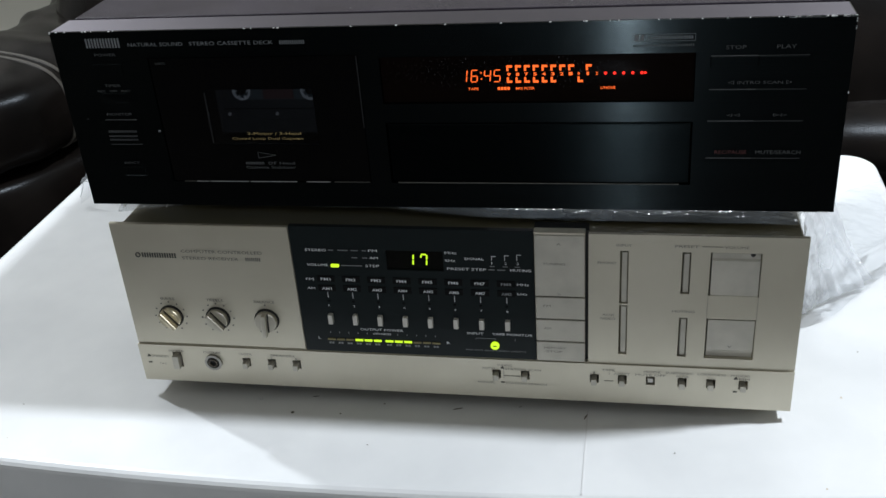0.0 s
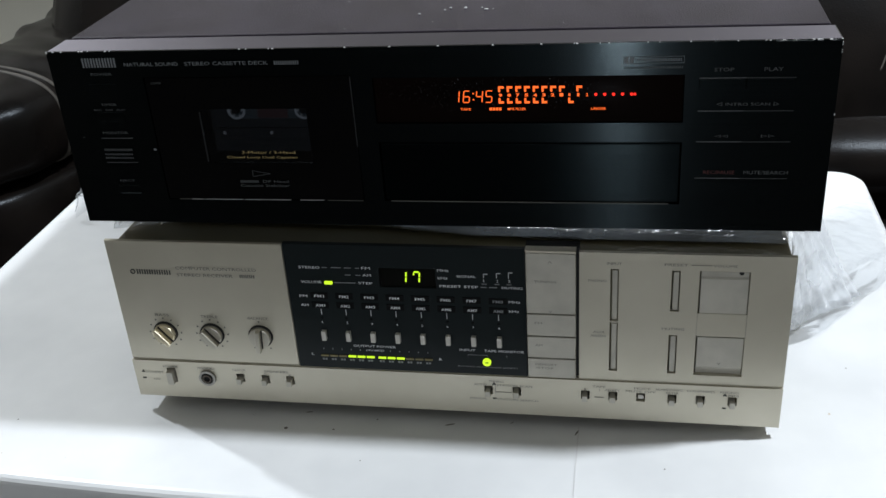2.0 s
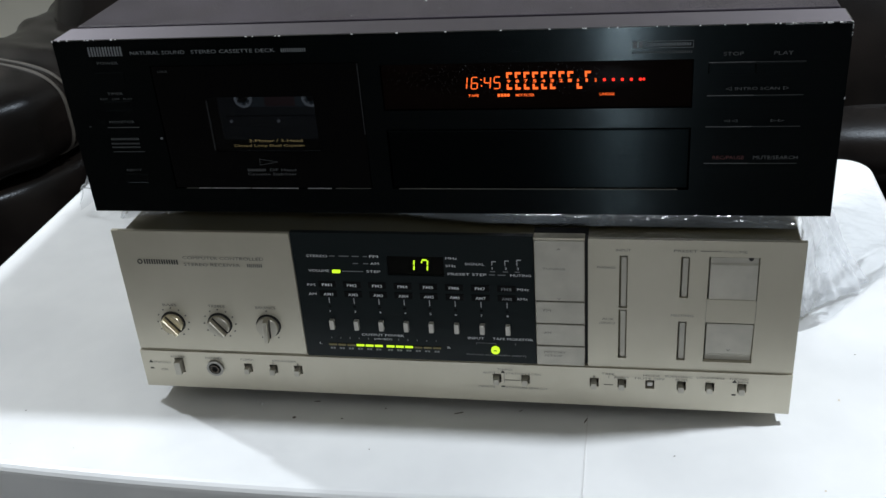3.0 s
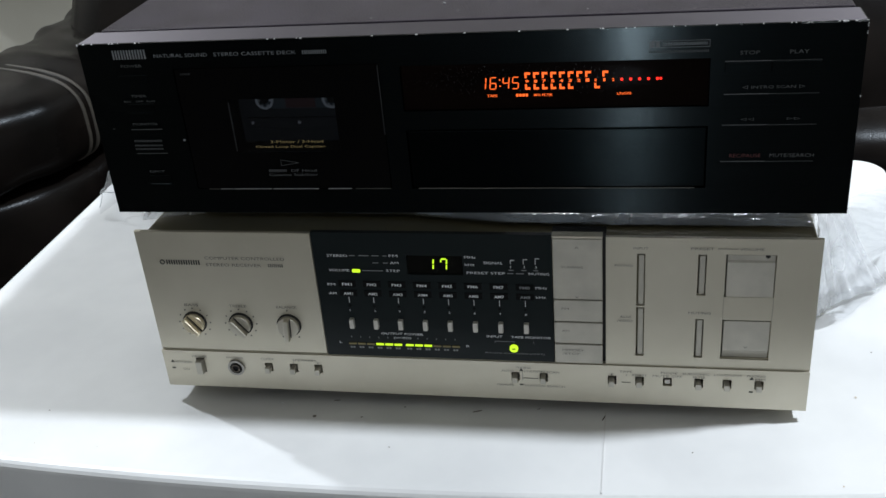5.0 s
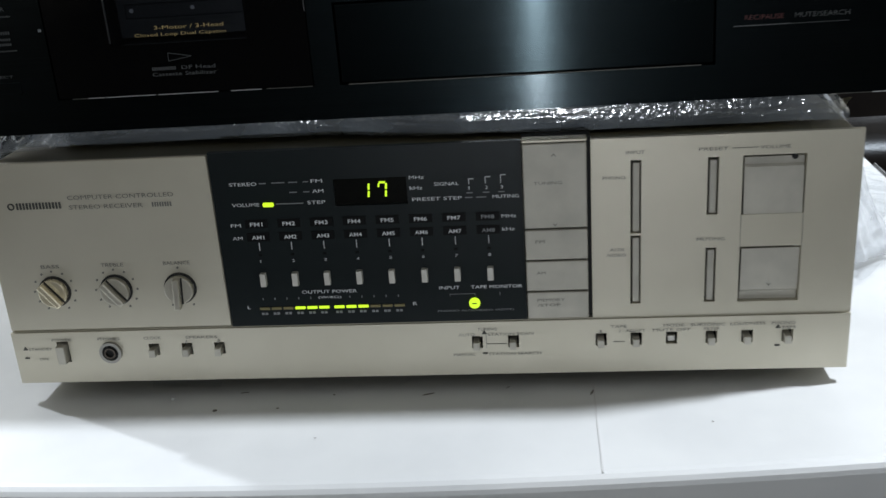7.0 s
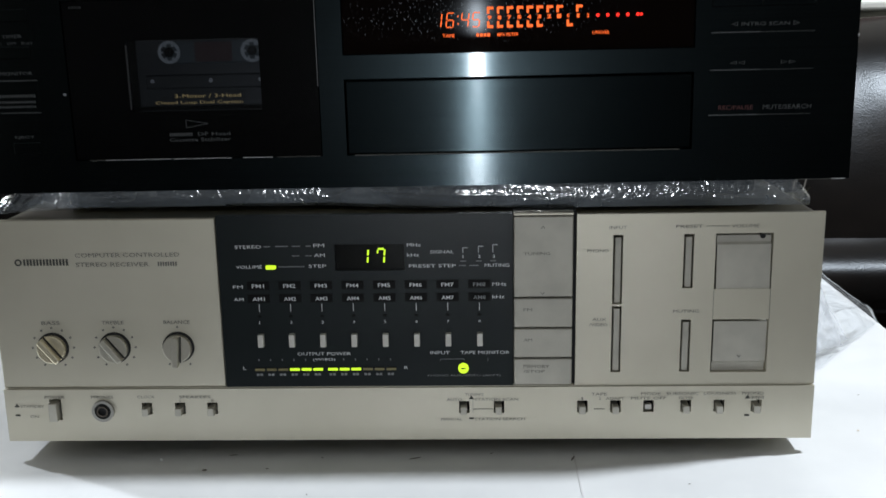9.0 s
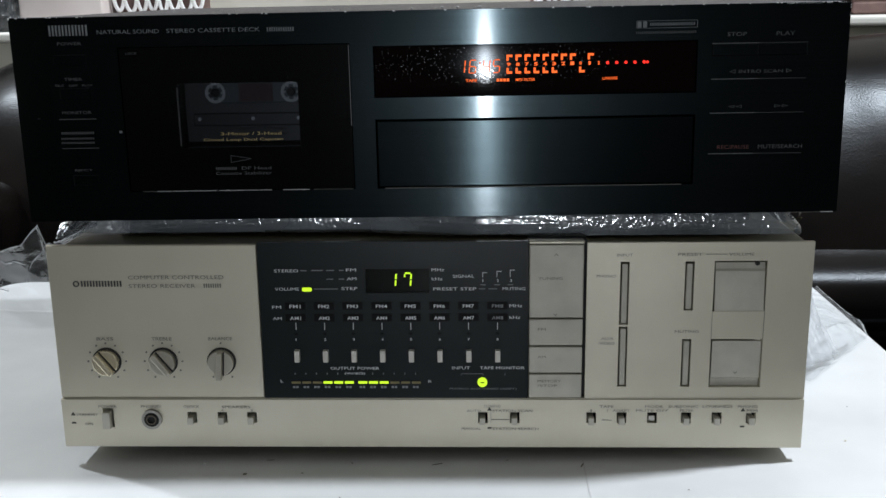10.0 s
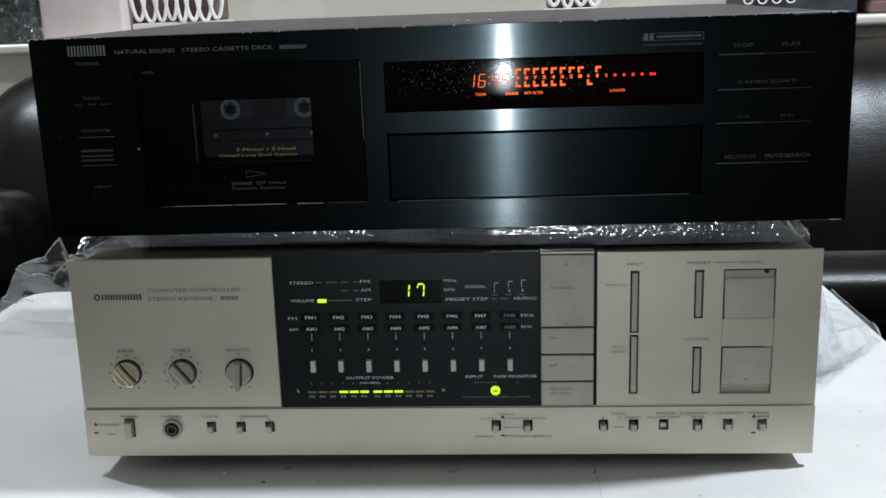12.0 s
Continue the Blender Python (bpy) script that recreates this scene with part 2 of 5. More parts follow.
_n = node(LEATHER, "ShaderNodeTexNoise", Scale=26.0, Detail=4.0)
link(LEATHER, coords(LEATHER, (0.5, 1, 1)), _n.inputs["Vector"])
_w = node(LEATHER, "ShaderNodeBump", Strength=0.12, Distance=0.004)
link(LEATHER, _n.outputs["Fac"], _w.inputs["Height"])
link(LEATHER, _b.outputs[0], _w.inputs["Normal"])
link(LEATHER, _w.outputs[0], bsdf(LEATHER).inputs["Normal"])
BEAD = mat("shiny_bead", (0.92, 0.93, 0.95), 0.06, 0.0, 1.0)
STITCH = mat("brown_seam_thread", (0.05, 0.044, 0.036), 0.6)
WALL = mat("beige_wall_paint", (0.62, 0.59, 0.52), 0.8)
mottle(WALL, (0.48, 0.455, 0.41), (0.53, 0.505, 0.455), (1, 1, 1), 3.0, 6.0)
relief(WALL, 90.0, 0.15, 0.002)
WHITE_PAINT = mat("white_ceiling_paint", (0.8, 0.8, 0.78), 0.8)
relief(WHITE_PAINT, 70.0, 0.1, 0.002)
TILE = mat("floor_tile", (0.36, 0.34, 0.31), 0.3)
mottle(TILE, (0.03, 0.027, 0.025), (0.052, 0.047, 0.043), (1, 1, 1), 6.0, 7.0)
# grey of the unseen south wall, set by what the deck's front reflects
REFLECTED_GREY = mat("reflected_wall_grey", (0.17, 0.18, 0.18), 0.8)
mottle(REFLECTED_GREY, (0.26, 0.275, 0.28), (0.32, 0.335, 0.34), (1, 1, 1), 4.0)
CREAM = mat("cream_cabinet_paint", (0.68, 0.66, 0.58), 0.45)
mottle(CREAM, (0.65, 0.63, 0.55), (0.71, 0.69, 0.61), (1, 1, 1), 8.0)
CREAM_LIP = mat("cream_top_edge", (0.7, 0.69, 0.64), 0.4)
BASKET_WHITE = mat("white_coated_wire", (0.95, 0.94, 0.95), 0.35)
PALE_PINK = mat("pale_pink_card", (0.8, 0.71, 0.69), 0.6)
mottle(PALE_PINK, (0.78, 0.69, 0.67), (0.84, 0.75, 0.73), (1, 1, 1), 12.0)
BASKET_BROWN = mat("brown_lining", (0.16, 0.095, 0.085), 0.7)
mottle(BASKET_BROWN, (0.12, 0.07, 0.065), (0.2, 0.125, 0.11), (1, 1, 1), 40.0)
PARCEL_DARK = mat("dark_parcel", (0.02, 0.024, 0.03), 0.5)
mottle(PARCEL_DARK, (0.008, 0.010, 0.014), (0.03, 0.036, 0.046), (1, 1, 1), 30.0)
TAPE_SHELL = mat("cassette_shell", (0.020, 0.023, 0.027), 0.35)
TAPE_WINDOW = mat("cassette_window", (0.085, 0.112, 0.125), 0.3)
TAPE_LABEL = mat("cassette_red_label", (0.09, 0.024, 0.026), 0.5)
REEL = mat("reel_white", (0.85, 0.88, 0.9), 0.3)


# building blocks
def link_mesh(name, bm, material, parent=None, label="", smooth=False):
    me = bpy.data.meshes.new(name)
    bmesh.ops.recalc_face_normals(bm, faces=bm.faces[:])
    if smooth:
        for f in bm.faces:
            f.smooth = True
    bm.to_mesh(me)
    bm.free()
    me.materials.append(material)
    ob = new(name, me)
    ob.parent = parent
    if label:
        tagged(ob, label)
    return ob


def part(name, bm, material, parent, label="", smooth=False):
    return link_mesh(name, bm, material, parent, label, smooth)


def thing(name, label, category, group="", m=None):
    ob = new(name)
    ob.empty_display_size = 0.05
    if m:
        ob.matrix_world = m
    return tagged(ob, label, category, group)


def add_box(bm, x0, x1, y0, y1, z0, z1, bevel=0.0, segments=2):
    m = Matrix.Translation(((x0 + x1) / 2, (y0 + y1) / 2, (z0 + z1) / 2)) @ Matrix.Diagonal((x1 - x0, y1 - y0, z1 - z0, 1))
    made = bmesh.ops.create_cube(bm, size=1.0, matrix=m)["verts"]
    if bevel:
        edges = list({e for v in made for e in v.link_edges})
        bmesh.ops.bevel(bm, geom=edges, offset=bevel, segments=segments, profile=0.5, affect="EDGES")
    return bm


def box(x0, x1, y0, y1, z0, z1, bevel=0.0, segments=2):
    return add_box(bmesh.new(), x0, x1, y0, y1, z0, z1, bevel, segments)


def disc(x, y0, y1, z, radius, n=32, bevel=0.0):
    """A short cylinder whose axis is y."""
    bm = bmesh.new()
    m = Matrix.Translation((x, (y0 + y1) / 2, z)) @ Matrix.Rotation(radians(90), 4, "X")
    bmesh.ops.create_cone(bm, cap_ends=True, segments=n, radius1=radius, radius2=radius, depth=abs(y1 - y0), matrix=m)
    if bevel:
        rim = [e for e in bm.edges if len(e.link_faces) == 2 and any(len(f.verts) > 4 for f in e.link_faces)]
        bmesh.ops.bevel(bm, geom=rim, offset=bevel, segments=2, profile=0.5, affect="EDGES")
    return bm


def ring(x, y0, y1, z, r0, r1, n=32):
    """A flat ring with its axis along y."""
    bm = bmesh.new()
    loops = []
    for y, r in ((y0, r0), (y0, r1), (y1, r1), (y1, r0)):
        loops.append([bm.verts.new((x + r * math.cos(i * math.tau / n), y, z + r * math.sin(i * math.tau / n))) for i in range(n)])
    for a in range(4):
        for i in range(n):
            bm.faces.new((loops[a][i], loops[a][(i + 1) % n], loops[(a + 1) % 4][(i + 1) % n], loops[(a + 1) % 4][i]))
    return bm


def plate(x0, x1, z0, z1, y0, y1, holes, bevel=0.0):
    """A plate in the xz plane, from y0 (front) to y1, with rectangular holes (x0, x1, z0, z1) through it."""
    xs = sorted({x0, x1, *[v for h in holes for v in h[:2]]})
    zs = sorted({z0, z1, *[v for h in holes for v in h[2:]]})
    bm = bmesh.new()
    grid = {}

    def vert(i, j):
        if (i, j) not in grid:
            grid[i, j] = bm.verts.new((xs[i], y0, zs[j]))
        return grid[i, j]

    for i in range(len(xs) - 1):
        for j in range(len(zs) - 1):
            cx, cz = (xs[i] + xs[i + 1]) / 2, (zs[j] + zs[j + 1]) / 2
            if not any(h[0] < cx < h[1] and h[2] < cz < h[3] for h in holes):
                bm.faces.new((vert(i, j), vert(i + 1, j), vert(i + 1, j + 1), vert(i, j + 1)))
    out = bmesh.ops.extrude_face_region(bm, geom=bm.faces[:])["geom"]
    bmesh.ops.translate(bm, verts=[g for g in out if isinstance(g, bmesh.types.BMVert)], vec=(0, y1 - y0, 0))
    if bevel:
        bm.normal_update()
        edge = [e for e in bm.edges if len(e.link_faces) == 2 and all(abs(v.co.y - y0) < 1e-6 for v in e.verts)
                and abs(e.link_faces[0].normal.dot(e.link_faces[1].normal)) < 0.5]
        bmesh.ops.bevel(bm, geom=edge, offset=bevel, segments=1, affect="EDGES")
    return bm


def lettering(words, x, z, width, height, material, parent, y=-0.0004, name="lettering", thick=0.0):
    """Words in the built-in font on a face that looks to -y: their left end, foot, width and height."""
    cu = bpy.data.curves.new("words", "FONT")
    cu.body, cu.size, cu.offset, cu.resolution_u = words, 1.0, thick, 2
    tmp = bpy.data.objects.new("words", cu)
    me = bpy.data.meshes.new_from_object(tmp)
    bpy.data.objects.remove(tmp)
    bpy.data.curves.remove(cu)
    v = np.empty(len(me.vertices) * 3)
    me.vertices.foreach_get("co", v)
    v = v.reshape(-1, 3)
    lo, hi = v.min(0), v.max(0)
    s = np.array([width, height]) / np.maximum(hi - lo, 1e-6)[:2]
    w = np.stack([x + (v[:, 0] - lo[0]) * s[0], np.full(len(v), y), z + (v[:, 1] - lo[1]) * s[1]], 1)
    me.vertices.foreach_set("co", w.ravel())
    me.update()
    me.materials.append(material)
    me.name = name
    ob = new(name, me)
    ob.parent = parent
    return ob


def mark(name, x0, x1, z0, z1, material, parent, y=0.0, proud=0.0004):
    """A printed bar or line."""
    return part(name, box(x0, x1, y - proud, y + 0.0002, z0, z1), material, parent)


def bars(name, x0, x1, z0, z1, n, material, parent, y=0.0):
    """A row of plain bars in place of a word that cannot be read or is not to be written."""
    step = (x1 - x0) / n
    for i in range(n):
        part(name, box(x0 + i * step, x0 + (i + 0.74) * step, y - 0.0004, y + 0.0002, z0, z1), material, parent)


def strokes(name, x0, x1, z0, z1, n, material, parent, y=0.0):
    """A row of paired upright strokes in place of a name that is not to be written."""
    step = (x1 - x0) / n
    for i in range(n):
        bm = bmesh.new()
        a = x0 + i * step
        add_box(bm, a, a + 0.26 * step, y - 0.0004, y + 0.0002, z0, z1)
        add_box(bm, a + 0.50 * step, a + 0.78 * step, y - 0.0004, y + 0.0002, z0, z1)
        part(name, bm, material, parent)


def triangle(name, x, z, w, h, material, parent, y=0.0):
    """A small printed triangle that points up, centred at (x, z)."""
    bm = bmesh.new()
    front = [bm.verts.new((x + dx * w, y - 0.0004, z + dz * h)) for dx, dz in ((-0.5, -0.5), (0.5, -0.5), (0.0, 0.5))]
    back = [bm.verts.new((v.co.x, y + 0.0002, v.co.z)) for v in front]
    bm.faces.new(front)
    bm.faces.new(back)
    for k in range(3):
        bm.faces.new((front[k], front[(k + 1) % 3], back[(k + 1) % 3], back[k]))
    return part(name, bm, material, parent)


def wavy(bm, amount, size, seed=0.0):
    """Pushes every vertex along its normal by smooth noise."""
    bm.normal_update()
    for v in bm.verts:
        v.co += v.normal * amount * noise.noise(v.co * size + Vector((seed, seed * 2, 0)))
    return bm


def sheet(nu, nv, place):
    """A grid of nu x nv quads laid out by place(u, v)."""
    bm = bmesh.new()
    rows = [[bm.verts.new(place(i / nu, j / nv)) for j in range(nv + 1)] for i in range(nu + 1)]
    for i in range(nu):
        for j in range(nv):
            bm.faces.new((rows[i][j], rows[i + 1][j], rows[i + 1][j + 1], rows[i][j + 1]))
    return bm


def crease(p, size, seed):
    """Ridged noise: sharp folds, as in crumpled film."""
    q = Vector(p) * size + Vector((seed, seed * 1.7, seed * 0.3))
    return (1 - abs(noise.noise(q)) * 2) * 0.6 + (1 - abs(noise.noise(q * 2.3)) * 2) * 0.3 + noise.noise(q * 5.1) * 0.15


def cushion(x0, x1, y0, y1, z0, z1, r, cuts, amount=0.006, size=5.0, seed=0.0):
    """A soft upholstered block: rounded, then made a little uneven."""
    bm = bmesh.new()
    add_box(bm, x0, x1, y0, y1, z0, z1)
    bmesh.ops.bevel(bm, geom=bm.edges[:], offset=r, segments=8, profile=0.5, affect="EDGES")
    long = [e for e in bm.edges if e.calc_length() > 0.12]
    bmesh.ops.subdivide_edges(bm, edges=long, cuts=cuts, use_grid_fill=True)
    return wavy(bm, amount, size, seed)


# the room
def build_room():
    x0, x1, y0, y1 = -2.6, 3.0, -6.2, 1.36
    t = 0.12
    tagged(link_mesh("floor", box(x0 - t, x1 + t, y0 - t, y1 + t, FLOOR - 0.1, FLOOR), TILE), "dark grey-brown stone tile floor", "floor", kind="structure")
    tagged(link_mesh("ceiling", box(x0 - t, x1 + t, y0 - t, y1 + t, CEIL, CEIL + 0.1), WHITE_PAINT), "white painted ceiling", "ceiling", kind="structure")
    for name, b in (("wall_north", (x0 - t, x1 + t, y1, y1 + t)), ("wall_south", (x0 - t, x1 + t, y0 - t, y0)),
                    ("wall_west", (x0 - t, x0, y0, y1)), ("wall_east", (x1, x1 + t, y0, y1))):
        # the south wall is unseen; its grey only feeds the deck's reflections
        dark = name == "wall_south"
        tagged(link_mesh(name, box(*b, FLOOR, CEIL), REFLECTED_GREY if dark else WALL), "unseen added wall, grey set for the deck front's reflections" if dark else "beige painted plaster wall", "wall", kind="structure")


def ceiling_lamp(spot, radius):
    ob = thing("ceiling_lamp", "round white ceiling lamp, lit, fixed under the ceiling", "lamp", "ceiling lamps", pose(spot[0], spot[1], CEIL))
    bm = bmesh.new()
    bmesh.ops.create_cone(bm, cap_ends=True, segments=40, radius1=radius * 1.3, radius2=radius * 1.35, depth=0.05, matrix=Matrix.Translation((0, 0, -0.025)))
    part("base", bm, WHITE_PAINT, ob)
    return ob


build_room()
ceiling_lamp(LAMP_B, 0.1)
ceiling_lamp(LAMP_A, 0.07)
# unseen housing added around the light that makes the deck's streak
wl = thing("streak_lamp", "added unseen round lamp low on the wall, for the streak on the deck", "lamp", m=pose(LAMP_C[0], -6.2, LAMP_C[2]))
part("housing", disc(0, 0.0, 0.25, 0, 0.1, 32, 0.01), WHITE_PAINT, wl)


# the table
def build_table():
    tb = thing("table", "low white table with a smooth speckled top", "table", m=pose(0, 0, FLOOR))
    h = -FLOOR
    bm = bmesh.new()
    x0, x1, y0, y1, r = -0.222, 0.541, -0.08, 0.402, 0.028
    ring_pts = []

    def front(x):
        return y0 - 0.005 + 0.025 * ((x - 0.13) / 0.38) ** 2

    for k in range(1, 24):
        x = x0 + r + (x1 - x0 - 2 * r) * k / 24
        ring_pts.append((x, front(x)))
    for cx, cy, a in ((x1 - r, front(x1 - r) + r, -90), (x1 - r, y1 - r, 0), (x0 + r, y1 - r, 90), (x0 + r, front(x0 + r) + r, 180)):
        for k in range(9):
            an = radians(a + k * 90 / 8)
            ring_pts.append((cx + r * math.cos(an), cy + r * math.sin(an)))
    low = [bm.verts.new((x, y, h - 0.05)) for x, y in ring_pts]
    f = bm.faces.new(low)
    top = bmesh.ops.extrude_face_region(bm, geom=[f])["geom"]
    bmesh.ops.translate(bm, verts=[g for g in top if isinstance(g, bmesh.types.BMVert)], vec=(0, 0, 0.05))
    bm.normal_update()
    rim = [e for e in bm.edges if abs(e.verts[0].co.z - e.verts[1].co.z) < 1e-6]
    bmesh.ops.bevel(bm, geom=rim, offset=0.006, segments=4, profile=0.5, affect="EDGES")
    part("tabletop", bm, TABLE_WHITE, tb)
    for lx in (x0 + 0.07, x1 - 0.07):
        for ly in (y0 + 0.07, y1 - 0.07):
            b = bmesh.new()
            bmesh.ops.create_cone(b, cap_ends=True, segments=16, radius1=0.011, radius2=0.013, depth=h - 0.05, matrix=Matrix.Translation((lx, ly, (h - 0.05) / 2)))
            part("leg", b, METAL_LEG, tb)
    # worn marks on the top
    rng = random.Random(4)
    for n in range(14):
        px, py, s = rng.uniform(-0.2, 0.52), rng.uniform(-0.075, 0.1), rng.uniform(0.0003, 0.0008)
        b = bmesh.new()
        bmesh.ops.create_circle(b, cap_ends=True, segments=8, radius=s, matrix=Matrix.Translation((px, py, h + 0.0004)) @ Matrix.Diagonal((1, rng.uniform(0.6, 1.6), 1, 1)))
        part("speck", b, SPECK if n % 3 else STAIN, tb)
    b = bmesh.new()
    bmesh.ops.create_circle(b, cap_ends=True, segments=8, radius=0.0013, matrix=Matrix.Translation((0.107, -0.016, h + 0.0004)))
    part("speck", b, SPECK, tb)
    for px, py, ln, an in ((0.215, -0.004, 0.007, 20), (0.297, -0.006, 0.006, 70), (0.118, 0.002, 0.005, 10), (0.255, 0.001, 0.003, 40)):
        b = bmesh.new()
        bmesh.ops.create_circle(b, cap_ends=True, segments=10, radius=ln / 2, matrix=Matrix.Translation((px, py, h + 0.0003)) @ Matrix.Rotation(radians(an), 4, "Z") @ Matrix.Diagonal((1, 0.18, 1, 1)))
        part("scuff", b, SPECK, tb)
    part("scratch", box(0.2975, 0.2983, -0.076, 0.0, h, h + 0.0003), mat("scratch_grey", (0.68, 0.68, 0.69), 0.5), tb)
    return tb


build_table()


# small shiny ball added to stand for a white glint on the table
def plastic_bead(x, y, r):
    bm = bmesh.new()
    bmesh.ops.create_uvsphere(bm, u_segments=12, v_segments=8, radius=r, matrix=Matrix.Translation((x, y, r)))
    return tagged(link_mesh("plastic_bead", bm, BEAD, smooth=True), "tiny shiny bead added for a white glint on the table", "bead")


plastic_bead(0.081, -0.004, 0.0009)


# the stereo receiver: its origin is the foot of the face's front left edge
def build_receiver():
    rc = thing("stereo_receiver", "champagne silver stereo receiver with a black display window, on the table", "stereo receiver", m=pose(0, 0, 0.011, 0, 0.38, 0))
    W, H = 0.42, 0.119
    D = 0.32
    part("chassis", box(0.008, W - 0.003, 0.010, D, 0.0302, 0.115, 0.002), LID_BROWN, rc, "dark brown metal case")
    pan = add_box(box(0.002, W - 0.002, 0.003, D - 0.004, 0.0004, 0.0105), 0.002, W - 0.002, 0.0137, D - 0.004, 0.0104, 0.030)
    part("bottom_pan", pan, LID_BROWN, rc)
    part("strip_backing", box(0.004, W - 0.004, 0.0122, 0.0135, 0.0106, 0.028), DARK_GAP, rc)
    part("lid", box(0.007, W - 0.0025, 0.0032, D + 0.004, 0.1150, 0.1178, 0.001), LID_BROWN, rc, "dark olive brown metal lid")
    for fx, fy, fl in ((0.04, 0.05, 0.0112), (W - 0.04, 0.05, 0.0085), (0.04, D - 0.05, 0.0112), (W - 0.04, D - 0.05, 0.0085)):
        b = bmesh.new()
        bmesh.ops.create_cone(b, cap_ends=True, segments=20, radius1=0.014, radius2=0.016, depth=fl + 0.002, matrix=Matrix.Translation((fx, fy, -fl / 2 + 0.001)))
        part("foot", b, RUBBER, rc)
    # lower strip with its openings
    keys = [(0.075, "s"), (0.0925, "s"), (0.1095, "s"), (0.241, "s"), (0.259, "s"), (0.302, "s"), (0.319, "s"), (0.336, "m"), (0.355, "s"), (0.372, "s"), (0.391, "s")]
    holes = [(0.0235, 0.0297, 0.0118, 0.0235)] + [(x - 0.0026, x + 0.0028, 0.0147, 0.0212) for x, _ in keys]
    part("lower_strip", plate(0, W, 0, 0.0288, -0.0012, 0.0028, holes), CHAMPAGNE, rc)
    part("strip_seam", box(0.0015, W - 0.0015, 0.0001, 0.0028, 0.0289, 0.0294), CHAMPAGNE, rc)
    part("power_button", box(0.0242, 0.0286, -0.0052, 0.010, 0.0122, 0.0222, 0.0005), CHAMPAGNE_BUTTON, rc)
    for x, kind in keys:
        if kind == "s":
            part("push_button", box(x - 0.0019, x + 0.0015, -0.005, 0.010, 0.0150, 0.0192, 0.0004), CHAMPAGNE_BUTTON, rc)
        else:
            part("push_button", box(x - 0.0016, x + 0.0020, 0.0004, 0.0028, 0.0153, 0.0184, 0.0004), BRIGHT_KEY, rc, "small recessed metal button")
    jack = part("headphone_jack", ring(0.0520, -0.0030, 0.0, 0.0172, 0.0043, 0.0058), mat("jack_metal", (0.30, 0.29, 0.265), 0.35, 0.6), rc, "dark chrome jack socket")
    part("jack_hole", disc(0.0520, -0.0017, -0.0013, 0.0172, 0.0046), DARK_GAP, jack)
    part("jack_collar", ring(0.0520, -0.0036, -0.0024, 0.0172, 0.0022, 0.0030), mat("jack_collar", (0.09, 0.075, 0.06), 0.35, 0.6), jack)
    # left panel
    Z0 = 0.0295
    part("left_panel", plate(0, 0.1172, Z0, H, 0.0, 0.0028, [], 0.0005), CHAMPAGNE, rc)
    for n, (kx, turn, lab) in enumerate(((0.0285, -38, "BASS"), (0.0608, -38, "TREBLE"), (0.0940, 4, "BALANCE"))):
        kz = 0.0515
        part("knob_ring", ring(kx, -0.0012, 0.0, kz, 0.0058, 0.0082), DARK_GAP, rc)
        shine = KNOB if n else KNOB_BRIGHT
        kb = part("knob", disc(kx, -0.0042, -0.0002, kz, 0.0073, 40, 0.0005), shine, rc, "champagne metal tone knob" if n else "brightly polished champagne metal tone knob")
        bm = bmesh.new()
        add_box(bm, -0.0016, 0.0016, -0.0082, -0.0038, -0.0073 - (0.0018 if n == 2 else 0), 0.0072, 0.0006)
        bmesh.ops.transform(bm, matrix=Matrix.Translation((kx, 0, kz)) @ Matrix.Rotation(radians(turn), 4, "Y"), verts=bm.verts[:])
        part("grip", bm, shine, kb)
        bm = bmesh.new()
        add_box(bm, 0.0017, 0.0023, -0.0047, -0.0040, -0.0070, 0.0070)
        bmesh.ops.transform(bm, matrix=Matrix.Translation((kx, 0, kz)) @ Matrix.Rotation(radians(turn), 4, "Y"), verts=bm.verts[:])
        part("groove", bm, DARK_GAP, kb)
        lettering(lab, kx - 0.0048 - n * 0.001, 0.0640, 0.0096 + n * 0.002, 0.0019, PRINT_GREY, rc)
        for k in range(11):
            if n == 2 and k not in (0, 5, 10):
                continue
            an = radians(-150 + 30 * k)
            tx, tz = kx + 0.0108 * math.sin(an), kz + 0.0108 * math.cos(an)
            part("scale_dot", disc(tx, -0.0004, 0.0002, tz, 0.00055, 8), PRINT_GREY, rc)
    strokes("maker_mark", 0.0180, 0.0415, 0.0955, 0.0988, 7, PRINT_BLACK, rc)
    part("maker_badge", ring(0.0152, -0.0004, 0.0002, 0.0971, 0.0011, 0.0018, 20), PRINT_BLACK, rc)
    lettering("COMPUTER CONTROLLED", 0.0448, 0.0996, 0.0535, 0.0022, PRINT_GREY, rc)
    lettering("STEREO RECEIVER", 0.0448, 0.0947, 0.0375, 0.0022, PRINT_GREY, rc)
    strokes("model_mark", 0.0868, 0.0970, 0.0947, 0.0969, 4, PRINT_GREY, rc)
    # words on the strip
    y = -0.0012
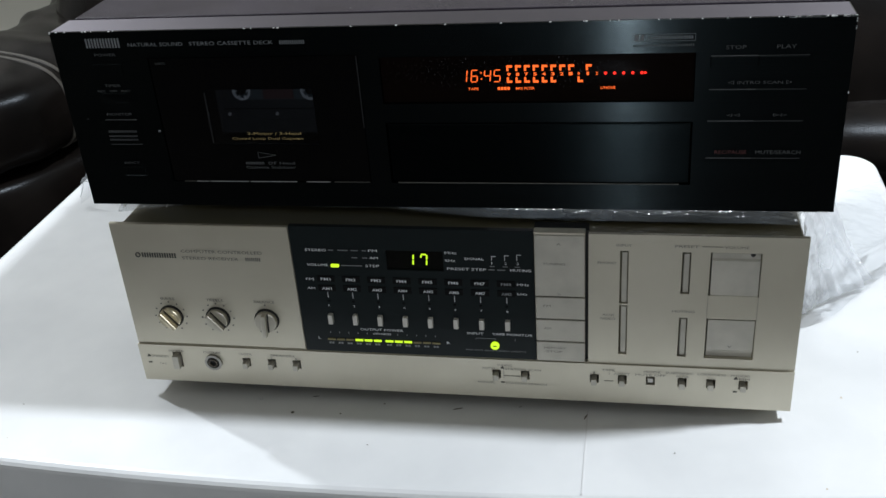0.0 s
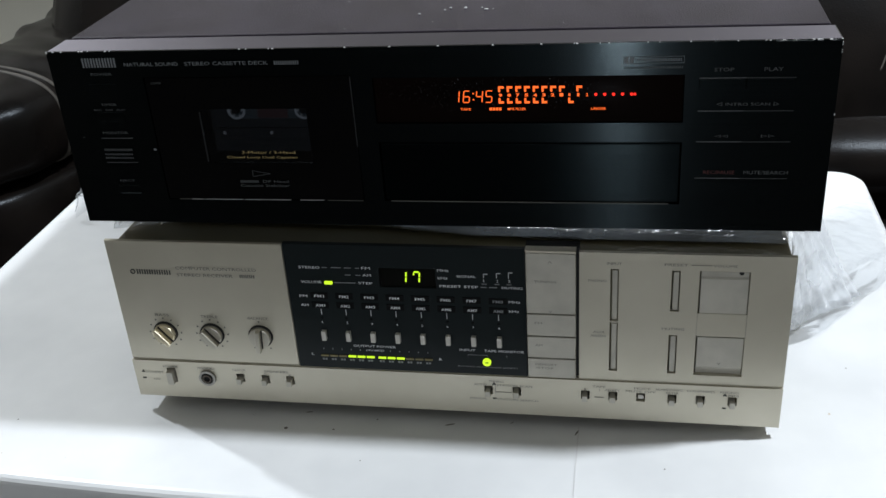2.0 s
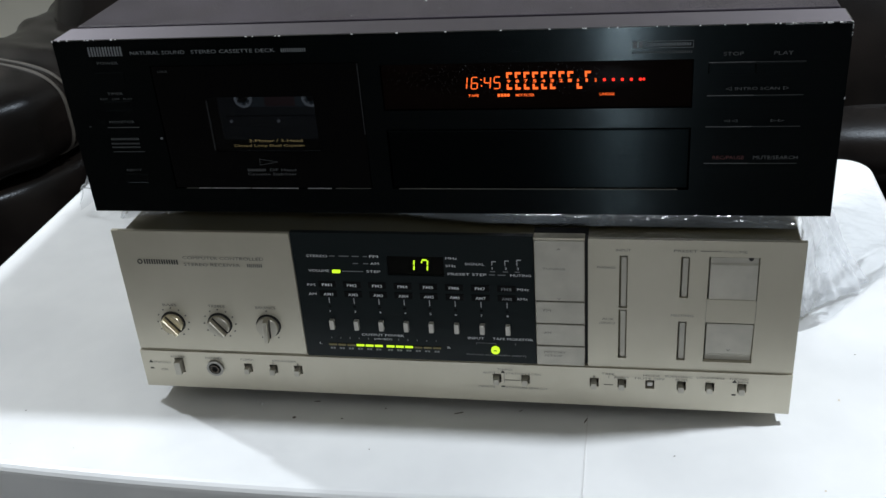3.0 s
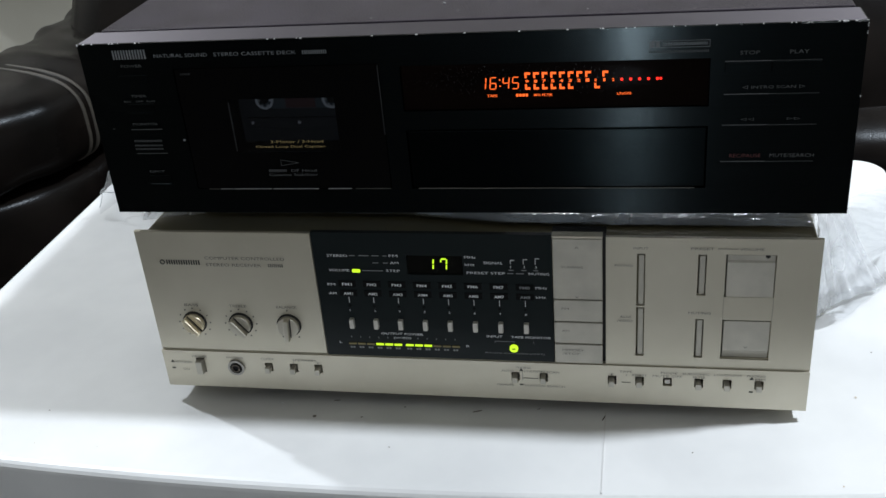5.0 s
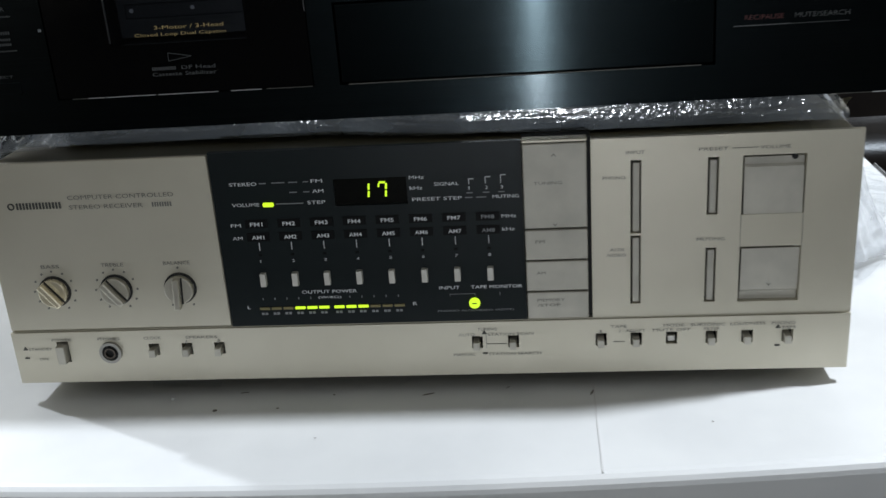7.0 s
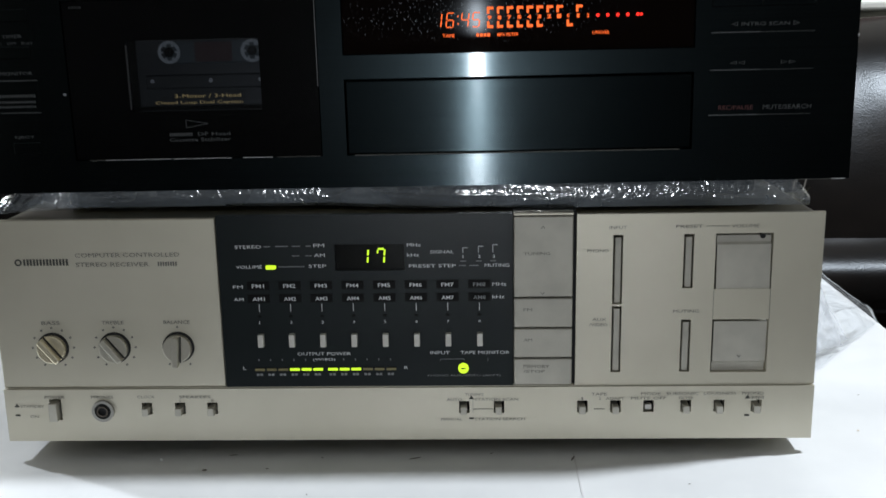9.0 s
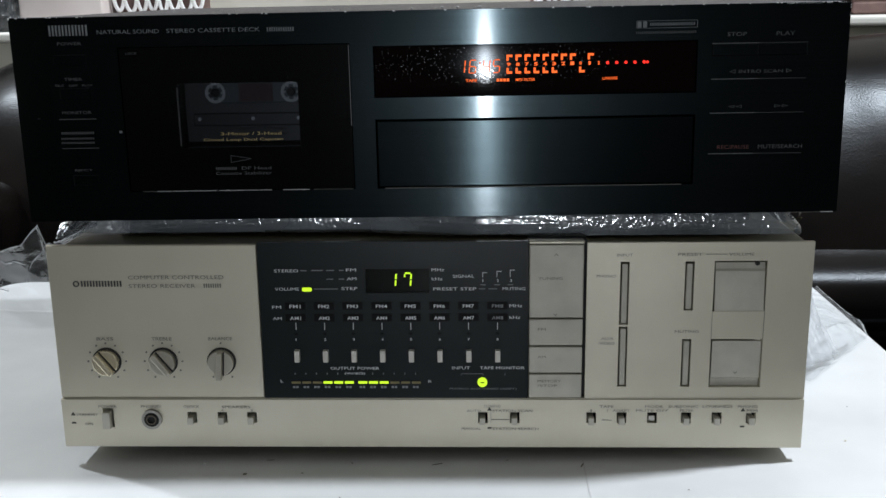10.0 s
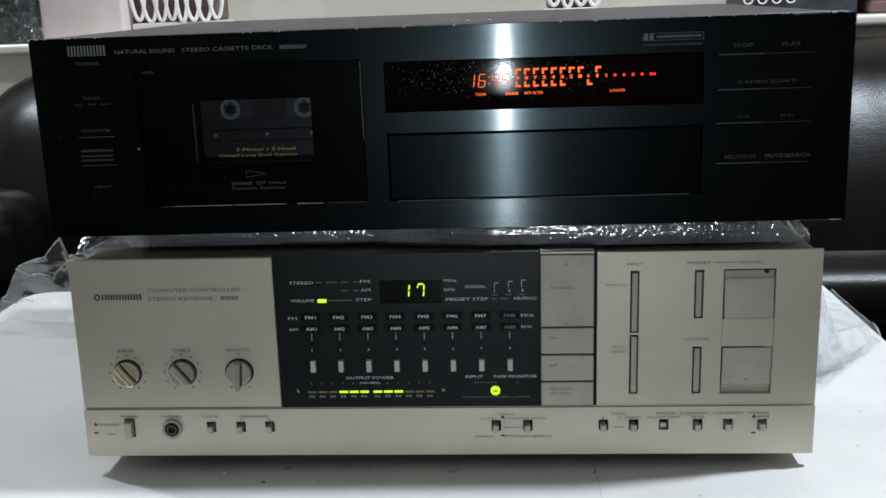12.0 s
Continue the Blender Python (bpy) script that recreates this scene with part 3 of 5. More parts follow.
    for w, x, z, wd in (("POWER", 0.0215, 0.0248, 0.0105), ("PHONES", 0.0460, 0.0248, 0.0118), ("CLOCK", 0.0705, 0.0248, 0.0092), ("SPEAKERS", 0.0925, 0.0246, 0.0165),
                        ("A", 0.0922, 0.0226, 0.0012), ("B", 0.1092, 0.0226, 0.0012), ("TUNING", 0.2415, 0.0252, 0.0095), ("STATION SCAN", 0.2465, 0.0224, 0.0225),
                        ("AUTO", 0.2320, 0.0224, 0.0080), ("MANUAL", 0.2290, 0.0115, 0.0110), ("STATION SEARCH", 0.2465, 0.0115, 0.0260), ("TAPE", 0.3065, 0.0250, 0.0080),
                        ("1", 0.3015, 0.0226, 0.0008), ("2", 0.3105, 0.0226, 0.0010), ("ADAPT", 0.3140, 0.0226, 0.0095), ("MUTE OFF", 0.3270, 0.0226, 0.0180), ("MODE", 0.3320, 0.0250, 0.0100),
                        ("SUBSONIC", 0.3450, 0.0250, 0.0165), ("FILTER", 0.3515, 0.0226, 0.0075), ("LOUDNESS", 0.3640, 0.0250, 0.0165), ("PHONO", 0.3835, 0.0250, 0.0110),
                        ("MM", 0.3885, 0.0226, 0.0060), ("STANDBY", 0.0082, 0.0198, 0.0125), ("ON", 0.0128, 0.0141, 0.0045)):
        lettering(w, x, z - 0.0009, wd, 0.0015, PRINT_GREY, rc, y - 0.0004)
    for mx, mz in ((0.0062, 0.0202), (0.0062, 0.0146), (0.2448, 0.0234), (0.2448, 0.0118), (0.3865, 0.0230), (0.3865, 0.0128)):
        if mz > 0.016:
            triangle("position_mark", mx, mz, 0.0026, 0.0020, PRINT_BLACK, rc, y)
        else:
            mark("position_mark", mx - 0.0012, mx + 0.0012, mz - 0.0004, mz + 0.0004, PRINT_BLACK, rc, y)
    mark("printed_line", 0.2455, 0.2457, 0.0150, 0.0225, PRINT_GREY, rc, y)
    mark("printed_line", 0.2455, 0.2560, 0.0168, 0.0170, PRINT_GREY, rc, y)
    mark("printed_line", 0.3080, 0.3135, 0.0165, 0.0167, PRINT_GREY, rc, y)
    # black window
    part("window", plate(0.1178, 0.2662, Z0, H + 0.0012, -0.0004, 0.0030, [(0.1770, 0.2120, 0.0915, 0.1050)]), WINDOW, rc, "black display window with white printing")
    y = -0.0004
    part("display_glass", box(0.1772, 0.2118, 0.0006, 0.004, 0.0917, 0.1048), SMOKED, rc)
    # digits 1 and 7 in lit bars
    def segment(x, z, w, h, slant=0.1):
        bm = box(-w / 2, w / 2, 0.0001, 0.0005, -h / 2, h / 2)
        for v in bm.verts:
            v.co.x += v.co.z * slant
        bmesh.ops.translate(bm, verts=bm.verts[:], vec=(x, 0, z))
        part("digit_segment", bm, GREEN_LED, rc)
    for sx, sz, w, h in ((0.1937, 0.1005, 0.0009, 0.0029), (0.1934, 0.0968, 0.0009, 0.0029), (0.2020, 0.1005, 0.0009, 0.0029), (0.2017, 0.0968, 0.0009, 0.0029), (0.2002, 0.1024, 0.0030, 0.0009), (0.1985, 0.1010, 0.0008, 0.0016)):
        segment(sx, sz, w, h)
    for i in range(8):
        x = 0.1372 + i * 0.01602
        for z, w in ((0.0838, "FM"), (0.0770, "AM")):
            mark("indicator_pad", x - 0.0055, x + 0.0057, z - 0.0019, z + 0.0023, PAD, rc, y)
            lettering(f"{w}{i + 1}", x - 0.0030, z - 0.0009, 0.0062, 0.0020, PRINT_WHITE if i < 7 else PRINT_DIM, rc, y - 0.0008, thick=0.01)
        mark("printed_line", x - 0.0001, x + 0.0002, 0.0702, 0.0742, PRINT_WHITE, rc, y)
        mark("indicator_dot", x - 0.0009, x + 0.0009, 0.0672, 0.0682, PAD, rc, y)
        lettering(str(i + 1), x - 0.0005, 0.0638, 0.0012 if i else 0.0004, 0.0014, PRINT_WHITE, rc, y - 0.0004)
        part("preset_key", box(x - 0.0013, x + 0.0016, y - 0.0028, 0.001, 0.0517, 0.0585, 0.0003), BRIGHT_KEY, rc)
    for w, x, z, wd in (("STEREO", 0.1266, 0.1034, 0.0134), ("FM", 0.1664, 0.1038, 0.0055), ("AM", 0.1666, 0.0988, 0.0054), ("VOLUME", 0.1266, 0.0930, 0.0134), ("STEP", 0.1636, 0.0932, 0.0088), ("MHz", 0.2134, 0.1037, 0.0070), ("kHz", 0.2134, 0.0985, 0.0060),
                        ("SIGNAL", 0.2250, 0.1000, 0.0118), ("PRESET STEP", 0.2142, 0.0928, 0.0236), ("MUTING", 0.2522, 0.0928, 0.0124), ("FM", 0.1245, 0.0826, 0.0050), ("AM", 0.1245, 0.0760, 0.0050), ("MHz", 0.2560, 0.0830, 0.0070), ("kHz", 0.2560, 0.0764, 0.0060),
                        ("OUTPUT POWER", 0.1556, 0.0466, 0.0275), ("(W/8\u03a9)", 0.1635, 0.0434, 0.0115), ("L", 0.1270, 0.0390, 0.0016), ("R", 0.2105, 0.0388, 0.0020), ("INPUT", 0.2240, 0.0468, 0.0100), ("TAPE MONITOR", 0.2395, 0.0468, 0.0250)):
        lettering(w, x, z, wd, 0.0017, PRINT_WHITE, rc, y - 0.0004)
    for n, x in enumerate((0.2412, 0.2490, 0.2562)):
        lettering(str(n + 1), x, 0.0975, 0.0012 if n else 0.0004, 0.0016, PRINT_WHITE, rc, y - 0.0004)
        mark("printed_line", x, x + 0.0026, 0.1026 + n * 0.0007, 0.1029 + n * 0.0007, PRINT_WHITE, rc, y)
        mark("printed_line", x, x + 0.0003, 0.1002, 0.1029 + n * 0.0007, PRINT_WHITE, rc, y)
        mark("unlit_lamp", x - 0.0012, x + 0.0018, 0.0957, 0.0961, PRINT_DIM, rc, y)
    for x0, x1, z in ((0.1412, 0.1445, 0.1043), (0.1472, 0.1535, 0.1044), (0.1555, 0.1598, 0.1044), (0.1625, 0.1650, 0.1044), (0.1555, 0.1590, 0.0994), (0.1622, 0.1652, 0.0994), (0.1482, 0.1615, 0.0938), (0.2392, 0.2428, 0.0936), (0.2445, 0.2492, 0.0936)):
        mark("printed_line", x0, x1, z - 0.0002, z + 0.0002, PRINT_DIM, rc, y)
    part("volume_lamp", box(0.1417, 0.1470, y - 0.0012, 0.001, 0.0925, 0.0946, 0.0006), GREEN_LED, rc)
    for i in range(12):
        x0 = 0.1332 + i * 0.00604 + (0.0016 if i > 5 else 0.0)
        part("level_bar", box(x0, x0 + 0.0050, y - 0.0007, 0.001, 0.0384, 0.0396), GREEN_LED if 3 <= i <= 8 else DIM_LED, rc)
        bars("scale_mark", x0 + 0.0006, x0 + 0.0042, 0.0356, 0.0368, 2, PRINT_DIM, rc, y)
        mark("scale_tick", x0 + 0.0020, x0 + 0.0024, 0.0437, 0.0447, PRINT_DIM, rc, y)
    part("input_lamp", disc(0.2409, y - 0.0012, 0.001, 0.0392, 0.0027, 24), GREEN_LED, rc)
    mark("lamp_shade", 0.2398, 0.2420, 0.0390, 0.0395, DARK_GAP, rc, y - 0.0012)
    lettering("PHONO AUX/VIDEO (ADPT)", 0.2225, 0.0344, 0.0375, 0.0014, PRINT_DIM, rc, y - 0.0004)
    mark("printed_line", 0.2290, 0.2412, 0.0440, 0.0442, PRINT_DIM, rc, y)
    mark("printed_line", 0.2290, 0.2292, 0.0430, 0.0442, PRINT_DIM, rc, y)
    mark("printed_line", 0.2412, 0.2414, 0.0430, 0.0442, PRINT_DIM, rc, y)
    mark("printed_line", 0.2534, 0.2536, 0.0430, 0.0445, PRINT_DIM, rc, y)
    # column of keys beside the window
    part("key_well", box(0.2664, 0.2982, 0.003, 0.0121, Z0 + 0.0003, H + 0.001), DARK_GAP, rc)
    zs = (Z0 + 0.0006, 0.0449, 0.0610, 0.0770, H + 0.0002)
    for n, w in enumerate((("MEMORY", "/STOP"), ("AM",), ("FM",), ("TUNING",))):
        part("tuning_key" if n == 3 else "selector_key", box(0.2668, 0.2962, -0.0022, 0.006, zs[n] + 0.0003, zs[n + 1] - 0.0006, 0.0006), CHAMPAGNE_BUTTON, rc)
        for k, s in enumerate(w):
            zz = (zs[n] + zs[n + 1]) / 2 + 0.001 - k * 0.0027 + (0.0012 if len(w) > 1 else 0)
            lettering(s, 0.2716, zz, 0.0022 * len(s), 0.0015, PRINT_GREY, rc, -0.0026)
    lettering("^", 0.2800, 0.1125, 0.0024, 0.0014, PRINT_GREY, rc, -0.0026)
    lettering("v", 0.2800, 0.0785, 0.0022, 0.0012, PRINT_GREY, rc, -0.0026)
    part("top_rail", box(0.2666, 0.2964, -0.0026, 0.004, H + 0.0002, H + 0.0016, 0.0004), CHAMPAGNE, rc)
    # right panel with its recessed keys
    holes = [(0.3163, 0.3212, 0.0362, 0.0714), (0.3163, 0.3212, 0.0725, 0.1084), (0.3513, 0.3563, 0.0806, 0.1084), (0.3513, 0.3563, 0.0362, 0.0641),
             (0.3670, 0.3953, 0.0800, 0.1086), (0.3670, 0.3953, 0.0358, 0.0641)]
    part("right_panel", plate(0.2982, W, Z0, H, 0.0, 0.0028, holes), CHAMPAGNE, rc)
    part("panel_backing", box(0.3010, W - 0.004, 0.0121, 0.0135, Z0, H - 0.002), DARK_GAP, rc)
    for x0, x1, z0, z1 in holes[:4]:
        part("slot_key", box(x0 + 0.0010, x1 - 0.0005, 0.0012, 0.012, z0 + 0.0002, z1 - 0.0015, 0.0005), CHAMPAGNE_BUTTON, rc)
    for n, (x0, x1, z0, z1) in enumerate(holes[4:]):
        # each key dips towards its outer end, where a shallow step crosses it
        bm = bmesh.new()
        step = z1 - 0.0050 if n == 0 else z0 + 0.0042
        rows = ((z0 - 0.0004, 0.0004), (step - 0.0012, 0.0018), (step, 0.0026), (z1 - 0.0014, 0.0022)) if n == 0 else (
            (z0 + 0.0001, 0.0030), (step, 0.0028), (step + 0.0014, 0.0014), (z1 - 0.0014, 0.0010))
        cols = (x0 + 0.0011, x1 - 0.0005)
        face = [[bm.verts.new((x, y, z)) for x in cols] for z, y in rows]
        rear = [[bm.verts.new((x, 0.0118, z)) for x in cols] for z, y in rows]
        for k in range(3):
            bm.faces.new((face[k][0], face[k][1], face[k + 1][1], face[k + 1][0]))
            for c in (0, 1):
                bm.faces.new((face[k][c], face[k + 1][c], rear[k + 1][c], rear[k][c]))
        for k in (0, 3):
            bm.faces.new((face[k][0], face[k][1], rear[k][1], rear[k][0]))
        part("volume_key", bm, CHAMPAGNE_BUTTON, rc)
    part("dark_chip", disc(0.3905, 0.0018, 0.0040, 0.1068, 0.0014, 10), DARK_GAP, rc)
    lettering("^", 0.3802, 0.0986, 0.0028, 0.0016, PRINT_GREY, rc, 0.0021)
    lettering("v", 0.3802, 0.0434, 0.0024, 0.0014, PRINT_GREY, rc, 0.0009)
    mark("printed_line", 0.3670, 0.3671, 0.0641, 0.0800, PRINT_GREY, rc)
    mark("printed_line", 0.3952, 0.3953, 0.0641, 0.0800, PRINT_GREY, rc)
    for w, x, z, wd in (("INPUT", 0.3142, 0.1114, 0.0086), ("PHONO", 0.3035, 0.0996, 0.0105), ("AUX", 0.3065, 0.0638, 0.0070), ("/VIDEO", 0.3050, 0.0610, 0.0092), ("PRESET", 0.3470, 0.1116, 0.0132), ("VOLUME", 0.3743, 0.1116, 0.0135), ("MUTING", 0.3470, 0.0678, 0.0130)):
        lettering(w, x, z, wd, 0.0016, PRINT_GREY, rc)
    mark("printed_line", 0.3620, 0.3735, 0.1123, 0.1125, PRINT_GREY, rc)
    return rc


build_receiver()


# the cassette deck: its origin is the foot of the face's front left edge
def build_deck():
    dk = thing("cassette_deck", "black brushed cassette deck with an orange display, stacked on the receiver", "cassette deck", m=pose(-0.0055, 0.0008, 0.1435))
    W, H, D = 0.4365, 0.109, 0.320
    part("chassis", box(0.003, W - 0.003, 0.024, D, 0.002, H - 0.003, 0.001), BLACK_PLASTIC, dk)
    lid = box(0.0015, W - 0.0015, 0.0275, D + 0.001, H - 0.0027, H - 0.0001, 0.0009)
    for v in lid.verts:
        v.co.z += 0.0070 * max(0.0, v.co.y - 0.03)  # the sheet metal rises a little towards the back
    part("lid", lid, LID_GREY, dk, "dark grey metal lid, scuffed")
    part("lid_side", box(0.0005, 0.0029, 0.0265, D, 0.004, H - 0.0036), LID_GREY, dk)
    part("lid_side", box(W - 0.0029, W - 0.0005, 0.0265, D, 0.004, H - 0.0036), LID_GREY, dk)
    part("lid_seam", box(0.003, W - 0.003, 0.0236, 0.0270, H - 0.012, H - 0.0062), DARK_GAP, dk)
    for fx in (0.05, W - 0.05):
        for fy in (0.05, D - 0.05):
            b = bmesh.new()
            bmesh.ops.create_cone(b, cap_ends=True, segments=24, radius1=0.017, radius2=0.018, depth=0.0155, matrix=Matrix.Translation((fx, fy, -0.0055)))
            part("foot", b, RUBBER, dk)
    hole_d, hole_p, hole_c = (0.1915, 0.3598, 0.0643, 0.0912), (0.1915, 0.3598, 0.0158, 0.0530), (0.0565, 0.1795, 0.0158, 0.0930)
    part("front_panel", plate(0, W, 0, H, 0, 0.0235, [hole_d, hole_p, hole_c]), BRUSHED, dk, "black brushed aluminium front")
    part("top_lip", box(0.0006, W - 0.0006, 0.0010, 0.0234, H - 0.0003, H + 0.0001), LIP, dk)
    part("front_backing", box(0.004, W - 0.004, 0.0218, 0.0234, 0.002, H - 0.012), DARK_GAP, dk)
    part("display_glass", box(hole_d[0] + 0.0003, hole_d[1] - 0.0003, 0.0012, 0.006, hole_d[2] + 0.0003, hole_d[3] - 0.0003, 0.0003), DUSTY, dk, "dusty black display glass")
    part("flap", box(hole_p[0] + 0.0006, hole_p[1] - 0.0006, 0.0006, 0.010, hole_p[2] + 0.0006, hole_p[3] - 0.0010, 0.0006), BRUSHED_FLAP, dk, "brushed black flap over the lower controls")
    # grey line painted in for the gleam along the flap's lower edge
    mark("flap_glint", hole_p[0] + 0.004, hole_p[1] - 0.006, hole_p[2] - 0.0001, hole_p[2] + 0.0003, PRINT_GREY, dk, 0.0004)
    # cassette door with its window
    win = (0.0865, 0.1510, 0.0395, 0.0735)
    door = part("cassette_door", plate(hole_c[0] + 0.0006, hole_c[1] - 0.0006, hole_c[2] + 0.0005, hole_c[3] - 0.0005, 0.0004, 0.0042, [win]), DOOR_BLACK, dk)
    pane = part("window_pane", box(win[0] + 0.0002, win[1] - 0.0002, 0.0010, 0.0018, win[2] + 0.0002, win[3] - 0.0002), SMOKE_PANE, door)
    pane.visible_shadow = False
    # pale strips painted in for the gleam along the door and window edges
    for a, b in ((0.0635, 0.0705), (0.0712, 0.0790), (0.0798, 0.1040), (0.1052, 0.1190), (0.1192, 0.1340), (0.1400, 0.1545), (0.1570, 0.1785)):
        part("edge_glint", box(a, b, 0.0001, 0.0006, hole_c[2] - 0.0002, hole_c[2] + 0.0002), BARE_METAL_AND_GLINT if b > 0.072 and a < 0.1545 else PRINT_GREY, door)
    part("edge_glint", box(hole_c[1] - 0.0009, hole_c[1] - 0.0005, 0.0001, 0.0006, 0.05, hole_c[3] - 0.001), DOOR_GLINT, door)
    part("edge_glint", box(win[0] - 0.0003, win[0] + 0.0001, 0.0002, 0.0012, win[2] + 0.001, win[3] - 0.002), DOOR_GLINT, door)
    # writing
    strokes("maker_mark", 0.0212, 0.0425, 0.0995, 0.1050, 6, DECK_PRINT, dk)
    lettering("NATURAL SOUND", 0.0468, 0.1000, 0.0330, 0.0021, DECK_PRINT, dk)
    lettering("STEREO CASSETTE DECK", 0.0836, 0.1000, 0.0494, 0.0021, DECK_PRINT, dk)
    strokes("model_mark", 0.1366, 0.1512, 0.0998, 0.1019, 6, DECK_PRINT, dk)
    for w, x, z, wd, h in (("POWER", 0.0250, 0.0946, 0.0130, 0.0017), ("TIMER", 0.0268, 0.0762, 0.0098, 0.0015), ("REC", 0.0216, 0.0731, 0.0048, 0.0011), ("OFF", 0.0290, 0.0731, 0.0048, 0.0011), ("PLAY", 0.0362, 0.0731, 0.0056, 0.0011),
                           ("MONITOR", 0.0238, 0.0585, 0.0160, 0.0016), ("EJECT", 0.0275, 0.0272, 0.0098, 0.0016), ("LOCK", 0.0610, 0.0892, 0.0062, 0.0012), ("STOP", 0.3745, 0.0928, 0.0100, 0.0020), ("PLAY", 0.3995, 0.0928, 0.0095, 0.0020),
                           ("\u25c1 INTRO SCAN \u25b7", 0.3765, 0.0738, 0.0320, 0.0021), ("\u25c1\u25c1", 0.3765, 0.0560, 0.0070, 0.0016), ("\u25b7\u25b7", 0.4005, 0.0560, 0.0070, 0.0016), ("MUTE/SEARCH", 0.3930, 0.0345, 0.0230, 0.0021)):
        lettering(w, x, z, wd, h, DECK_DIM, dk)
    strokes("printed_bar", 0.0222, 0.0402, 0.0477, 0.0490, 8, DECK_DIM, dk)
    strokes("printed_bar", 0.0218, 0.0400, 0.0449, 0.0459, 9, DECK_DIM, dk)
    strokes("printed_bar", 0.0218, 0.0400, 0.0426, 0.0436, 9, DECK_DIM, dk)
    lettering("REC/PAUSE", 0.3718, 0.0345, 0.0165, 0.0021, PRINT_RED, dk)
    mark("key_line", 0.0218, 0.0418, 0.0556, 0.0560, DECK_DIM, dk)
    mark("key_line", 0.0218, 0.0418, 0.0400, 0.0403, DECK_DIM, dk)
    mark("key_line", 0.0300, 0.0390, 0.0250, 0.0252, DECK_DIM, dk)
    for z in (0.0890, 0.0708, 0.0532, 0.0318):
        proud, edge = (0.0006, 0.0005) if z > 0.08 else (0.0001, 0.0)
        part("transport_key", box(0.3672, 0.3908, -proud, 0.002, z - 0.0062, z, edge), BRUSHED, dk)
        part("transport_key", box(0.3910, 0.4158, -proud, 0.002, z - 0.0062, z, edge), BRUSHED, dk)
        mark("key_line", 0.3672, 0.3908, z + 0.0001, z + 0.0004, KEY_LINE, dk)
        mark("key_line", 0.3909, 0.4158, z + 0.0001, z + 0.0003, DECK_DIM, dk)
    for x0, x1, z in ((0.0220, 0.0400, 0.0838), (0.0235, 0.0400, 0.0662), (0.0260, 0.0400, 0.0195)):
        part("side_key", box(x0, x1, -0.0005, 0.002, z, z + 0.0062, 0.0005), BRUSHED, dk)
    mark("index_mark", 0.0538, 0.0552, 0.0480, 0.0492, DECK_PRINT, dk)
    mark("index_mark", 0.0100, 0.0114, 0.0562, 0.0565, DECK_DIM, dk)
    # badge near the display
    bm = bmesh.new()
    for b in ((0.3280, 0.3592, 0.1012, 0.1014), (0.3280, 0.3592, 0.0976, 0.0978), (0.3280, 0.3282, 0.0978, 0.1012), (0.3590, 0.3592, 0.0978, 0.1012)):
        add_box(bm, b[0], b[1], -0.0004, 0.0002, b[2], b[3])
    badge = part("noise_badge", bm, DECK_PRINT, dk)
    mark("badge_block", 0.3285, 0.3306, 0.0980, 0.1010, DECK_PRINT, badge)
    mark("badge_block", 0.3314, 0.3334, 0.0980, 0.1010, DECK_PRINT, badge)
    strokes("printed_bar", 0.3350, 0.3582, 0.0988, 0.1003, 14, DECK_PRINT, badge)
    strokes("printed_bar", 0.3280, 0.3590, 0.0948, 0.0960, 16, DECK_DIM, dk)
    lettering("3-Motor / 3-Head", 0.1085, 0.0458, 0.0325, 0.0017, PRINT_GOLD, dk, 0.0002)
    lettering("Closed Loop Dual Capstan", 0.0988, 0.0424, 0.0430, 0.0019, PRINT_GOLD, dk, 0.0002)
    bm = bmesh.new()
    a, b, c = (0.1130, 0.0350), (0.1130, 0.0312), (0.1240, 0.0331)
    for p, q in ((a, b), (b, c), (c, a)):
        d = Vector((q[0] - p[0], 0, q[1] - p[1]))
        s = d.normalized().cross(Vector((0, 1, 0))) * 0.00012
        pts = [Vector((p[0], 0, p[1])) + s, Vector((p[0], 0, p[1])) - s, Vector((q[0], 0, q[1])) - s, Vector((q[0], 0, q[1])) + s]
        bm.faces.new([bm.verts.new((v.x, 0.0000, v.z)) for v in pts])
    part("direction_arrow", bm, DECK_DIM, dk)
    strokes("maker_mark", 0.1045, 0.1160, 0.0272, 0.0287, 6, DECK_DIM, dk, 0.0003)
    lettering("DF Head", 0.1185, 0.0272, 0.0160, 0.0017, DECK_DIM, dk, 0.0000)
    lettering("Cassette Stabilizer", 0.1042, 0.0245, 0.0305, 0.0017, DECK_DIM, dk, 0.0000)
    # lit display
    y = 0.0008
    SEG = {"0": "abcdef", "1": "bc", "3": "abgcd", "4": "fgbc", "5": "afgcd", "6": "afgedc"}

    def digit(ch, x, z, w, h):
        t = 0.00055
        place = {"a": (0, h / 2, w, t), "g": (0, 0, w, t), "d": (0, -h / 2, w, t), "f": (-w / 2, h / 4, t, h / 2), "b": (w / 2, h / 4, t, h / 2), "e": (-w / 2, -h / 4, t, h / 2), "c": (w / 2, -h / 4, t, h / 2)}
        for s in SEG[ch]:
            dx, dz, sw, sh = place[s]
            bm = box(-sw * 0.42, sw * 0.42, y - 0.0003, y, -sh * 0.42, sh * 0.42) if sw > sh else box(-sw / 2, sw / 2, y - 0.0003, y, -sh * 0.42, sh * 0.42)
            for v in bm.verts:
                v.co.x += dx + (v.co.z + dz) * 0.12
                v.co.z += dz
            bmesh.ops.translate(bm, verts=bm.verts[:], vec=(x, 0, z))
            part("digit_segment", bm, ORANGE_LED, dk)

